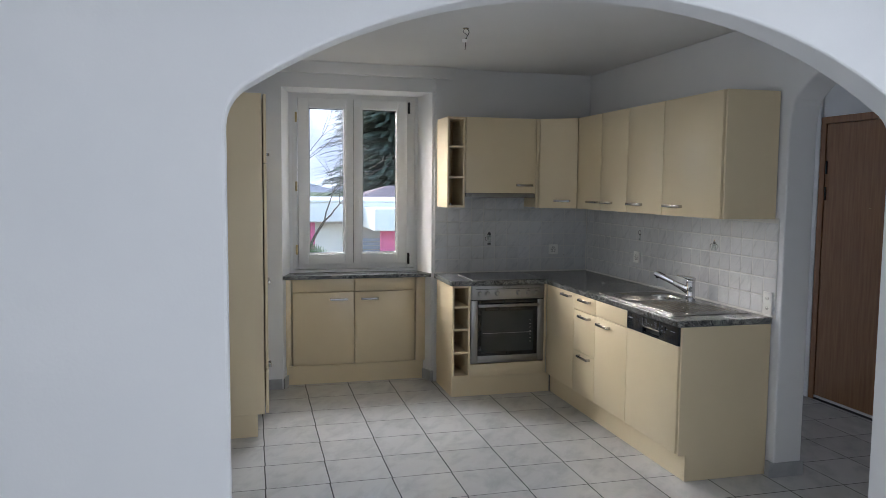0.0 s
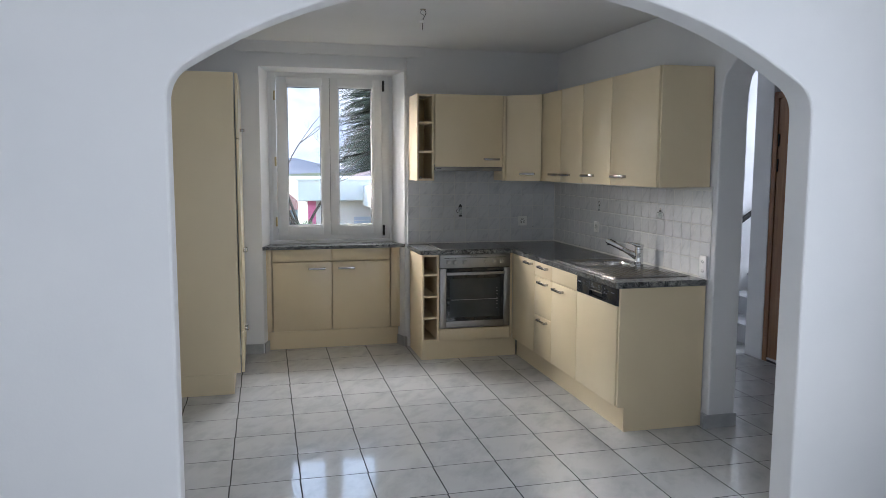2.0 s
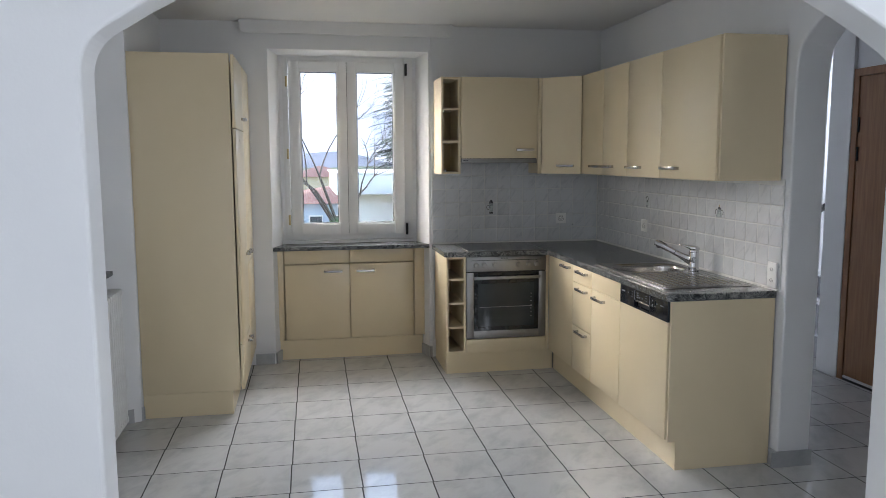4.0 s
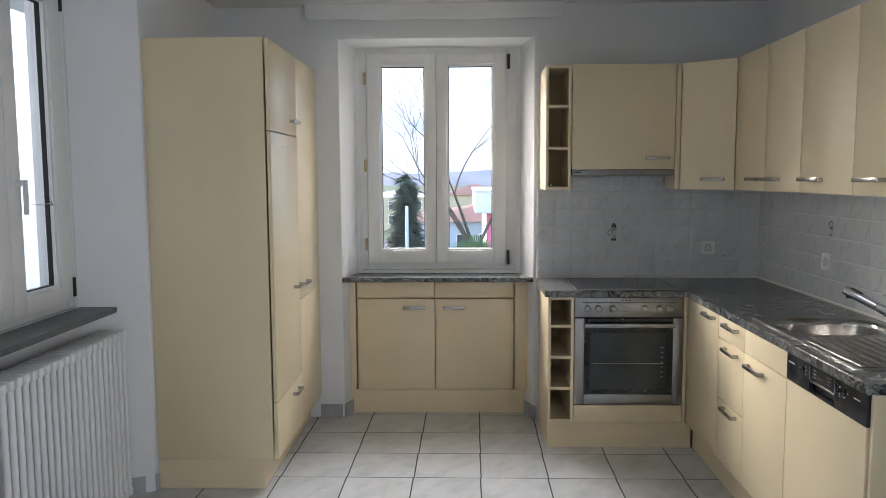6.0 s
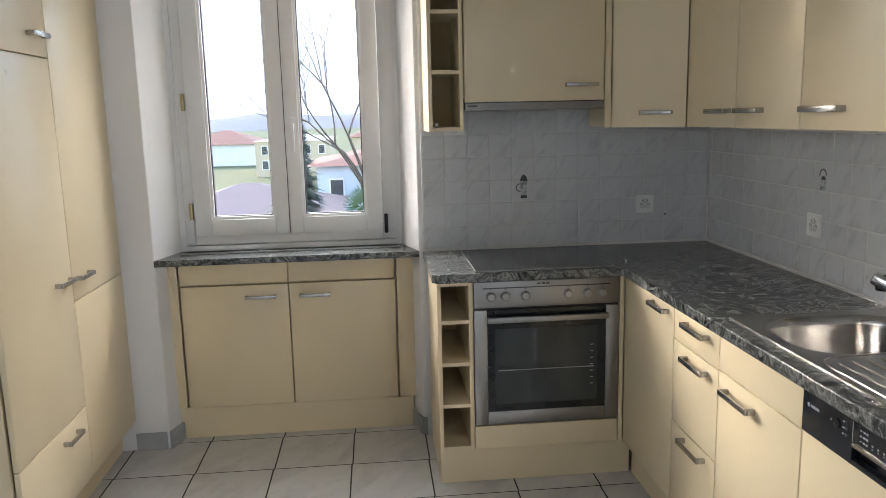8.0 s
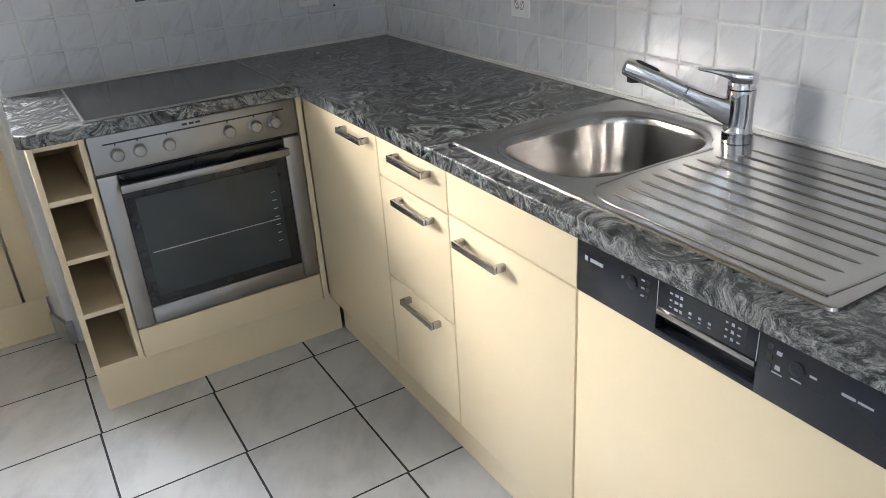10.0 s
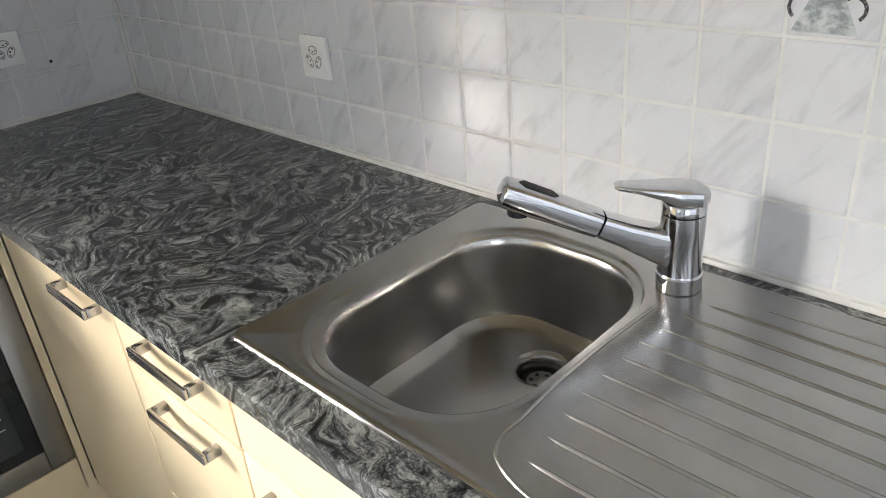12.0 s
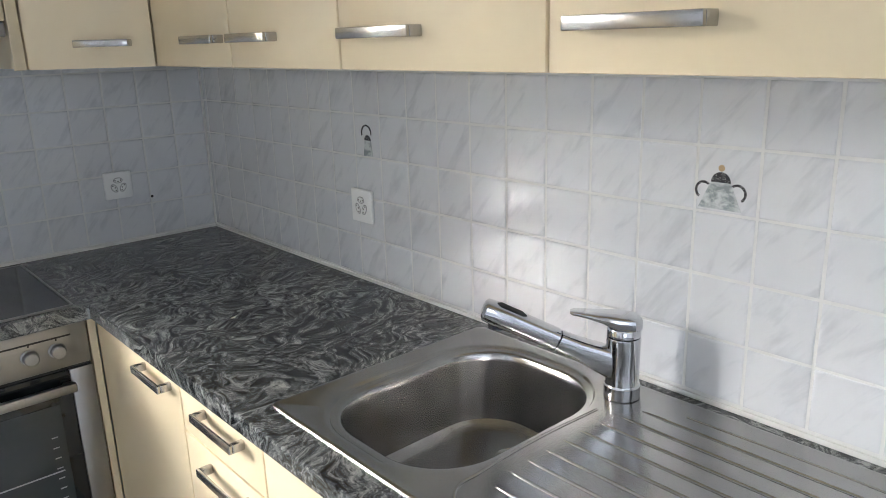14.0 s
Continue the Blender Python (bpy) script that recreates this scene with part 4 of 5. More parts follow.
# the side window is the same kind, turned to the west wall
wside = window("window_2", -2.28, -1.28, 0.952, 2.428, 0.275, [(-2.225, -1.783, -2.14, -1.86, 0.988, 2.39), (-1.780, -1.335, -1.695, -1.430, 0.988, 2.39)], (1.062, 2.305), "white two-sash side window over the radiator")
window_handle(wside, -1.745, 0.257, 1.525)
part("hinge", box((-1.333, 0.250, 1.005), (-1.316, 0.275, 1.095), 0.005), BLACK, wside, "dark hinge cover", smooth=True)
part("hinge", box((-1.333, 0.250, 2.28), (-1.316, 0.275, 2.38), 0.005), BLACK, wside, "dark hinge cover", smooth=True)
part("cord", box((-1.70, 0.240, 1.435), (-1.50, 0.243, 1.438)), WINDOW_WHITE, wside, "thin white stay cord")
part("cord_hook", lathe([(0.006, 0), (0.008, 0.006), (0.003, 0.014), (0.001, 0.02)], (-1.50, 0.245, 1.428), 12), HANDLE_METAL, wside)
wside.matrix_basis = Matrix(((0, -1, 0, LEFT), (1, 0, 0, 0), (0, 0, 1, 0), (0, 0, 0, 1)))

left_sill = thing("side_sill", (LEFT - 0.1, -1.8, 0.922), "grey stone sill below the side window", "window sill")
part("slab", prism([(LEFT - 0.262, -2.30), (LEFT - 0.262, -1.275), (LEFT - 0.092, -1.268), (LEFT - 0.092, -2.385)], 2, 0.922, 0.947), STONE_SILL, left_sill)

# ---- radiator ----
rad = thing("radiator", (LEFT - 0.1, -1.75, 0.0), "white tubular column radiator below the side window", "radiator")
def tube_loop():
    bm = bmesh.new()
    r = 0.0125
    for x in (-0.05, 0.0, 0.05):
        b2 = cyl((x, 0, 0.085), (x, 0, 0.820), r, r, 10)
        me = bpy.data.meshes.new("t"); b2.to_mesh(me); b2.free(); bm.from_mesh(me); bpy.data.meshes.remove(me)
    for z in (0.075, 0.826):
        bm_box(bm, (-0.066, -0.017, z - 0.022), (0.066, 0.017, z + 0.020), 0.012, 2)
    return bm
col_mesh = mesh_of("column", tube_loop(), RADIATOR_WHITE, True)
for i in range(21):
    c = new("column", col_mesh)
    c.parent = rad
    c.matrix_parent_inverse = rad.matrix_basis.inverted()
    c.location = (LEFT - 0.105, -1.305 - i * 0.0455, 0)
part("valve", lathe([(0.012, 0), (0.02, 0.004), (0.02, 0.028), (0.012, 0.034), (0.002, 0.036)], (LEFT - 0.085, -2.27, 0.81), 20), RADIATOR_WHITE, rad, "white thermostat valve", smooth=True)
part("pipe", cyl((LEFT - 0.105, -1.300, 0.0), (LEFT - 0.105, -1.300, 0.07), 0.010), RADIATOR_WHITE, rad, smooth=True)
part("pipe", cyl((LEFT - 0.105, -2.265, 0.0), (LEFT - 0.105, -2.265, 0.81), 0.009), RADIATOR_WHITE, rad, smooth=True)

# ---- curtain box, ceiling lamp wire ----
curtain = thing("curtain_rail", (-2.0, 0.03, 2.52), "white wooden curtain box under the ceiling", "curtain rail")
part("board", prism([(-2.785, 2.584), (-2.775, 2.512), (-2.752, 2.494), (-1.238, 2.494), (-1.215, 2.512), (-1.205, 2.584)], 1, -0.055, -0.032), WINDOW_WHITE, curtain)
part("top", box((-2.765, -0.032, 2.535), (-1.215, 0.029, 2.584), 0.002), WINDOW_WHITE, curtain)
lamp = thing("ceiling_wire", (-1.57, -1.55, CEIL), "bare ceiling lamp cable with terminal block and no shade", "cable")
def wire(name, pts, r, mat, parent, label=""):
    cu = bpy.data.curves.new(name, "CURVE")
    cu.dimensions, cu.bevel_depth, cu.bevel_resolution = "3D", r, 3
    sp = cu.splines.new("BEZIER")
    sp.bezier_points.add(len(pts) - 1)
    for bp, p in zip(sp.bezier_points, pts):
        bp.co, bp.handle_left_type, bp.handle_right_type = p, "AUTO", "AUTO"
    tmp = bpy.data.objects.new(name, cu)
    me = bpy.data.meshes.new_from_object(tmp)
    bpy.data.objects.remove(tmp)
    me.materials.append(mat)
    ob = new(name, me)
    if parent:
        ob.parent = parent
        ob.matrix_parent_inverse = parent.matrix_basis.inverted()
    return tagged(ob, label)
part("hook", lathe([(0.02, 0), (0.018, -0.004), (0.002, -0.006)], (-1.57, -1.55, CEIL), 16), HANDLE_METAL, lamp)
wire("wire", [(-1.57, -1.55, CEIL), (-1.585, -1.55, CEIL - 0.02), (-1.56, -1.55, CEIL - 0.045), (-1.58, -1.55, CEIL - 0.07)], 0.0025, GREY_PRINT, lamp, "grey wire")
wire("wire", [(-1.57, -1.55, CEIL), (-1.55, -1.55, CEIL - 0.015), (-1.565, -1.55, CEIL - 0.06), (-1.573, -1.55, CEIL - 0.13)], 0.0022, BLACK, lamp, "dark wire")
part("terminal", box((-1.590, -1.556, CEIL - 0.085), (-1.562, -1.544, CEIL - 0.065), 0.002), SOCKET_WHITE, lamp)

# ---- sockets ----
# grey that paints recess shade round the raised socket inserts
SOCKET_SHADE = varied("grey_recess_shade", (0.22, 0.22, 0.215), (0.28, 0.28, 0.27), 0.5, 20.0)
def socket(at, turn, w=0.084, h=0.084, wells=((0, 0, 0), (0, 0, 120), (0, 0, 240)), off=0.0155):
    """A white wall socket with oval wells, in the x-z plane, looking to -y before it is turned."""
    m = Matrix.Translation(at) @ Matrix.Rotation(radians(turn), 4, "Z")
    t = thing("socket", at, "white plastic wall socket set in the tiles", "socket", "sockets in the splashback")
    def add(name, bm, mat, parent=t):
        bmesh.ops.transform(bm, matrix=m, verts=bm.verts)
        return part(name, bm, mat, parent, smooth=True)
    add("plate", box((-w / 2, -0.010, -h / 2), (w / 2, -0.0005, h / 2), 0.003), SOCKET_WHITE)
    for cx, cz, ang in wells:
        q = Matrix.Translation((cx, -0.0098, cz)) @ Matrix.Rotation(radians(ang), 4, "Y") @ Matrix.Translation((0, 0, off)) @ Matrix.Rotation(radians(90), 4, "X")
        bm = lathe([(0.0145, 0), (0.0145, 0.0008), (0.0135, 0.0009), (0.001, 0.0006)], segs=24)
        bmesh.ops.transform(bm, matrix=q @ Matrix.Diagonal((1.0, 0.62, 1, 1)), verts=bm.verts)
        add("well", bm, SOCKET_SHADE)
        bm = lathe([(0.0122, 0), (0.0122, 0.0012), (0.001, 0.0012)], segs=24)
        bmesh.ops.transform(bm, matrix=q @ Matrix.Diagonal((1.0, 0.56, 1, 1)), verts=bm.verts)
        add("insert", bm, SOCKET_WHITE)
        for dx, dz in ((-0.0085, 0.0), (0.0085, 0.0), (0.0, -0.003)):
            bm = lathe([(0.0022, 0), (0.0022, 0.0016), (0.0005, 0.0016)], segs=10)
            bmesh.ops.transform(bm, matrix=q @ Matrix.Translation((dx, dz, 0)), verts=bm.verts)
            add("pin_hole", bm, BLACK)
    return t
socket((-0.311, -0.001, 1.098), 0)
socket((-0.001, -0.890, 1.109), 90 + 180)
socket((-0.001, -2.378, 0.985), 270, 0.075, 0.13, ((0, 0.028, 0), (0, -0.028, 0)), 0.0)

# ---- skirting ----
def skirting(lo, hi, label="grey marbled tile skirting"):
    return structure("baseboard", box(lo, hi, 0.003), SKIRT, label, "baseboard")
skirting((-2.745, BACK - 0.012, 0), (-2.603, BACK - 0.0005, 0.085))
skirting((-1.392, BACK - 0.03, 0), (-1.366, BACK - 0.0005, 0.085))
structure("baseboard", prism([(-2.583, 0.018), (-2.593, 0.03), (-2.556, 0.14), (-2.545, 0.14)], 2, 0, 0.085), SKIRT, "grey marbled tile skirting", "baseboard")
structure("baseboard", prism([(-1.395, 0.02), (-1.385, 0.03), (-1.422, 0.14), (-1.434, 0.14)], 2, 0, 0.085), SKIRT, "grey marbled tile skirting", "baseboard")
skirting((-0.030, -2.482, 0), (0.200, -2.4715, 0.085))
skirting((-0.010, -2.471, 0), (0.006, -2.418, 0.085))
structure("baseboard", prism([(LEFT + 0.012, -1.112), (LEFT + 0.001, -1.128), (LEFT - 0.115, -1.190), (LEFT - 0.108, -1.200)], 2, 0, 0.085), SKIRT, "grey marbled tile skirting", "baseboard")

# ---- hall: door, stairs, handrail ----
hall_door = tagged(new("door_1"), "closed brown veneered hall door with white sealing strip", "door", kind="structure")
part("leaf", box((1.408, -2.06, 0.035), (1.455, -1.175, 2.125), 0.003), DOOR_WOOD, hall_door)
part("frame", boxes([((1.40, -1.172, 0), (1.44, -1.118, 2.18)), ((1.40, -2.12, 0), (1.44, -2.063, 2.18)), ((1.40, -2.063, 2.128), (1.44, -1.172, 2.18))], 0.003), DOOR_WOOD, hall_door)
part("seal_strip", box((1.402, -2.06, 0.018), (1.450, -1.175, 0.0345), 0.002), WINDOW_WHITE, hall_door, "white sealing strip")
part("sill", box((1.404, -2.06, 0.0), (1.45, -1.175, 0.0175)), BLACK, hall_door, "black rubber sill")
for z in (1.60, 1.80):
    part("hinge", box((1.396, -1.195, z - 0.05), (1.407, -1.183, z + 0.05), 0.003), BLACK, hall_door, "dark hinge")
part("peephole", lathe([(0.008, 0), (0.008, 0.004), (0.002, 0.005)], (1.405, -1.62, 1.50), 12), BRASS, hall_door)
white_trim = structure("trim", boxes([((1.395, -1.117, 0), (1.42, -0.90, CEIL))], 0.003), WINDOW_WHITE, "white wall corner beside the hall door", "trim")
stairs = tagged(new("stairs"), "tiled stairs rising beside the hall", "stairs", kind="structure")
for i in range(7):
    part("riser", box((1.62 + i * 0.28, -0.895, i * 0.175), (1.64 + i * 0.28, 0.165, (i + 1) * 0.175 - 0.0225)), HALL_TILE, stairs)
    part("tread", box((1.60 + i * 0.28, -0.895, (i + 1) * 0.175 - 0.022), (1.92 + i * 0.28, 0.165, (i + 1) * 0.175), 0.004), HALL_TILE, stairs)
rail = thing("handrail", (2.3, 0.1, 1.2), "dark handrail sloping up the stairwell wall", "handrail")
part("rail", loft([((1.6, 0.10, 0.772), (0, 1, 0), (-0.56, 0, 0.83), 0.02, 0.022), ((3.3, 0.10, 1.92), (0, 1, 0), (-0.56, 0, 0.83), 0.02, 0.022)]), BLACK, rail)
for x, z in ((1.9, 0.955), (2.9, 1.63)):
    part("bracket", cyl((x, 0.10, z), (x, 0.169, z - 0.02), 0.006), BLACK, rail)


# ---- outside ----
GRASS = varied("winter_grass", (0.05, 0.075, 0.022), (0.11, 0.13, 0.045), 0.9, 1.5, 30, 0.5, 0.03)
HOUSE_WHITE = varied("white_render", (0.68, 0.68, 0.67), (0.78, 0.77, 0.75), 0.8, 1.0)
ROOF_RED = varied("red_roof_tiles", (0.20, 0.085, 0.06), (0.33, 0.15, 0.11), 0.8, 4.0)
ROOF_GREY = varied("mauve_roof_tiles", (0.16, 0.12, 0.13), (0.27, 0.20, 0.20), 0.8, 4.0)
PINK = varied("magenta_render", (0.62, 0.14, 0.30), (0.70, 0.18, 0.36), 0.8, 1.0)
BLUE_WALL = varied("pale_blue_render", (0.42, 0.50, 0.62), (0.52, 0.60, 0.70), 0.8, 1.0)
OCHRE = varied("ochre_render", (0.50, 0.40, 0.28), (0.6, 0.48, 0.34), 0.8, 1.0)
DARK_WIN = varied("dark_window", (0.03, 0.035, 0.045), (0.06, 0.07, 0.08), 0.2, 1.0)
NEEDLE = varied("conifer_needles", (0.022, 0.042, 0.028), (0.06, 0.09, 0.06), 0.8, 3.0)
PALM = varied("palm_leaf", (0.03, 0.075, 0.018), (0.07, 0.14, 0.035), 0.5, 3.0)
BARK = varied("grey_bark", (0.07, 0.052, 0.042), (0.13, 0.10, 0.08), 0.9, 6.0)
HILL = varied("glowing_snowy_hill", (0.30, 0.31, 0.36), (0.80, 0.75, 0.69), 0.9, 0.012, 0.05, 0.3, 2.0)
# grey-blue tint paints distance haze into the woods' colour
FAR_WOOD = varied("haze_tinted_far_woods", (0.10, 0.11, 0.14), (0.16, 0.17, 0.20), 0.9, 0.02)
G0 = -3.2
ground = structure("ground", box((-900, 0.6, G0 - 0.5), (900, 1500, G0)), GRASS, "winter lawn and gardens below the window", "ground")

def conifer(at, h, r, label, seed):
    rnd = random.Random(seed)
    t = thing("conifer", at, label, "tree", "trees outside the window")
    at = Vector(at)
    part("trunk", cyl(at, at + Vector((0, 0, h * 0.97)), h * 0.018, h * 0.003, 10), BARK, t)
    bm = bmesh.new()
    layers = int(h * 6)
    for i in range(layers):
        f = i / layers
        z = h * (0.06 + 0.93 * f)
        rad = r * (1 - f) ** 0.85 * rnd.uniform(0.8, 1.1) + 0.05
        for j in range(38):
            a = rnd.uniform(0, 2 * math.pi)
            ln = rad * rnd.uniform(0.7, 1.1)
            d = Vector((math.cos(a), math.sin(a), 0))
            s = Vector((-d.y, d.x, 0))
            c = at + Vector((0, 0, z + rnd.uniform(-0.22, 0.22)))
            n = max(6, int(ln / 0.12))
            for k in range(n):
                u = (k + 0.5) / n
                p = c + d * ln * u + Vector((0, 0, -0.12 * ln * u * u + rnd.uniform(-0.05, 0.05)))
                w = (0.05 + 0.020 * r) * (1.25 - u) * rnd.uniform(0.6, 1.3) + 0.03
                q = [p + s * w + d * 0.02, p + d * (0.17 + w * 0.7) + Vector((0, 0, -0.06)), p - s * w + d * 0.02, p - d * 0.06 + Vector((0, 0, 0.06))]
                bm.faces.new([bm.verts.new(v) for v in q])
    part("crown", bm, NEEDLE, t)
    return t

def bare_tree(at, h, label, seed, spread=0.5):
    rnd = random.Random(seed)
    t = thing("bare_tree", at, label, "tree", "trees outside the window")
    bm = bmesh.new()
    def limb(p, d, ln, r, depth):
        segs = 3
        for i in range(segs):
            q = p + d * ln / segs
            side = d.orthogonal().normalized()
            up2 = d.cross(side)
            r2 = r * 0.86
            k = 5 if depth < 2 else 3
            a = [bm.verts.new(p + (side * math.cos(2 * math.pi * j / k) + up2 * math.sin(2 * math.pi * j / k)) * r) for j in range(k)]
            b = [bm.verts.new(q + (side * math.cos(2 * math.pi * j / k) + up2 * math.sin(2 * math.pi * j / k)) * r2) for j in range(k)]
            for j in range(k):
                bm.faces.new((a[j], a[(j + 1) % k], b[(j + 1) % k], b[j]))
            p, r = q, r2
            d = (d + Vector((rnd.uniform(-1, 1), rnd.uniform(-1, 1), rnd.uniform(-0.2, 0.5))) * 0.16).normalized()
        if depth < 6:
            for _ in range((4, 2, 3, 3, 2, 3)[depth]):
                nd2 = (d + Vector((rnd.uniform(-1, 1), rnd.uniform(-1, 1), rnd.uniform(-0.3, 0.6))) * spread * 1.3).normalized()
                limb(p, nd2, ln * rnd.uniform(0.62, 0.82) * (1 if depth else 0.62), r * 0.80, depth + 1)
    limb(Vector(at), Vector((-0.08, 0, 1)).normalized(), h * 0.45, h * 0.013, 0)
    part("branches", bm, BARK, t)
    return t

def house(name, x0, x1, y0, y1, z1, roof_h, wall, roof, label, over=0.5, hip=1.0):
    t = thing(name, ((x0 + x1) / 2, (y0 + y1) / 2, G0), label, "house", "houses outside the window")
    part("wall", box((x0, y0, G0), (x1, y1, z1)), wall, t)
    bm = bmesh.new()
    a = [bm.verts.new(p) for p in ((x0 - over, y0 - over, z1), (x1 + over, y0 - over, z1), (x1 + over, y1 + over, z1), (x0 - over, y1 + over, z1))]
    ym = (y0 + y1) / 2
    ins = min((x1 - x0) * 0.45, (y1 - y0) / 2) * hip
    r0, r1 = bm.verts.new((x0 + ins, ym, z1 + roof_h)), bm.verts.new((x1 - ins, ym, z1 + roof_h))
    for f in ((a[0], a[1], r1, r0), (a[2], a[3], r0, r1), (a[1], a[2], r1), (a[3], a[0], r0), (a[3], a[2], a[1], a[0])):
        bm.faces.new(f)
    part("roof", bm, roof, t)
    return t

def house_window(t, x, y, z, w, h):
    wdw = part("window", box((x - w / 2, y - 0.05, z), (x + w / 2, y + 0.02, z + h)), WINDOW_WHITE, t)
    part("pane", box((x - w / 2 + 0.06, y - 0.07, z + 0.06), (x + w / 2 - 0.06, y - 0.052, z + h - 0.06)), DARK_WIN, wdw)

# the white neighbour with a deep flat roof edge, and the hip roof behind it
bung = thing("bungalow", (3, 17, G0), "white bungalow with a deep flat roof edge and pink side walls", "house", "houses outside the window")
part("wall", box((-1.25, 15.0, G0), (7.5, 20, 0.62)), HOUSE_WHITE, bung)
part("roof_edge", boxes([((-1.55, 14.4, 0.62), (8, 20.4, 1.17)), ((0.25, 12.6, 0.48), (4.2, 14.6, 1.05))], 0.03), HOUSE_WHITE, bung, "white deep roof edge")
part("coping", boxes([((-1.60, 14.35, 1.171), (8.05, 20.45, 1.22))], 0.01), HOUSE_WHITE, bung)
part("pink_wall", box((-1.24, 14.93, G0), (-1.02, 14.99, 0.61)), PINK, bung, "magenta painted wall strip")
part("pink_wall", box((0.55, 13.4, G0), (3.4, 13.5, 0.54)), PINK, bung, "magenta painted wall strip")
for i in range(16):
    part("shutter_slat", box((0.05, 14.94, -1.6 + i * 0.11), (1.2, 14.98, -1.515 + i * 0.11)), BLUE_WALL, bung)
hip = house("roofed_house", 0.0, 6.0, 21, 27, 0.62, 1.0, HOUSE_WHITE, ROOF_GREY, "house with a mauve tiled hip roof")
conifer((4.1, 31, G0), 20.0, 4.3, "tall dark conifer behind the bungalow", 3)
conifer((-2.92, 9.5, G0), 4.7, 1.15, "young conifer in the garden", 5)
bare_tree((-1.30, 11.6, G0), 6.8, "leafless garden tree with fine branches", 11, 0.62)
red = house("red_roof_house", -4.2, 4.8, 32, 40, -0.6, 0.85, BLUE_WALL, ROOF_RED, "pale blue house with a red tiled roof")
for x in (-3.3, -1.9, -0.8, 0.4):
    house_window(red, x, 32, -2.1, 0.7, 0.9)
apt = house("apartment_block", -11.5, -5.2, 62, 72, -0.2, 0.5, OCHRE, HOUSE_WHITE, "ochre apartment block with dark windows", 0.2)
for x in range(5):
    for z in range(2):
        house_window(apt, -10.7 + x * 1.2, 62, -2.6 + z * 1.25, 0.6, 0.8)
house("low_house", -9.5, -3.2, 22, 30, -1.9, 1.1, HOUSE_WHITE, ROOF_GREY, "low house with a mauve roof")
house("far_house", -22, -14, 80, 90, -0.9, 1.5, HOUSE_WHITE, ROOF_RED, "far white house with a red roof")
house("far_house", -4, 3, 88, 96, -0.6, 1.3, OCHRE, ROOF_RED, "far ochre house with a red roof")
def leafy(name, at, r, h, n, mat, label, seed):
    rnd = random.Random(seed)
    t = thing(name, at, label, "bush", "garden bushes")
    bm = bmesh.new()
    for _ in range(n):
        d = Vector((rnd.gauss(0, 1), rnd.gauss(0, 1), abs(rnd.gauss(0, 1)))).normalized() * rnd.uniform(0.5, 1.0) ** 0.5
        p = Vector(at) + Vector((d.x * r, d.y * r, d.z * h))
        a, b = Vector((rnd.gauss(0, 1), rnd.gauss(0, 1), rnd.gauss(0, 1))).normalized() * 0.07, Vector((rnd.gauss(0, 1), rnd.gauss(0, 1), rnd.gauss(0, 1))).normalized() * 0.05
        bm.faces.new([bm.verts.new(p + a), bm.verts.new(p + b), bm.verts.new(p - a), bm.verts.new(p - b)])
    part("leaves", bm, mat, t)
HEDGE_YELLOW = varied("yellow_green_leaf", (0.12, 0.13, 0.02), (0.24, 0.22, 0.04), 0.7, 3.0)
leafy("bush", (-2.9, 7.4, G0), 1.0, 3.0, 2500, PALM, "green leafy bush in the garden", 1)
leafy("bush", (-2.2, 5.2, G0), 1.3, 3.1, 3000, HEDGE_YELLOW, "yellow-green hedge below the window", 2)
leafy("bush", (-4.4, 12.0, G0), 1.3, 2.6, 2500, BARK, "brown twiggy winter bush", 4)
palm = thing("palm", (-1.62, 9.2, G0), "small fan palm in the garden", "palm", "trees outside the window")
part("trunk", cyl((-1.62, 9.2, G0), (-1.62, 9.2, -0.05), 0.10, 0.08, 10), BARK, palm)
bm = bmesh.new()
rnd = random.Random(8)
for i in range(26):
    a, e = rnd.uniform(0, 2 * math.pi), rnd.uniform(-0.5, 1.3)
    d = Vector((math.cos(a) * math.cos(e), math.sin(a) * math.cos(e), math.sin(e)))
    c = Vector((-1.62, 9.2, -0.05)) + d * 0.28
    s = d.orthogonal().normalized()
    for k in range(9):
        f = (d * math.cos((k - 4) * 0.28) + s * math.sin((k - 4) * 0.28)).normalized()
        w = f.cross(d.cross(s)).normalized() * 0.012
        bm.faces.new([bm.verts.new(c - w), bm.verts.new(c + w), bm.verts.new(c + f * 0.27 + w * 0.4), bm.verts.new(c + f * 0.27 - w * 0.4)])
part("fronds", bm, PALM, palm)
pole = thing("pole", (-2.81, 8.2, G0), "thin pale metal garden pole", "pole")
part("shaft", cyl((-2.81, 8.2, G0), (-2.81, 8.2, 1.05), 0.028, 0.028, 12), BLUE_WALL, pole)
SIDE_WALL = varied("pale_side_render", (0.50, 0.52, 0.55), (0.56, 0.58, 0.60), 0.8, 0.6)
neighbour = thing("neighbour_house", (-5.4, -2, G0), "plain pale neighbouring facade beside the side window", "house", "houses outside the window")
part("wall", box((-5.8, -9, G0), (-5.2, 2.5, 9.0)), SIDE_WALL, neighbour)
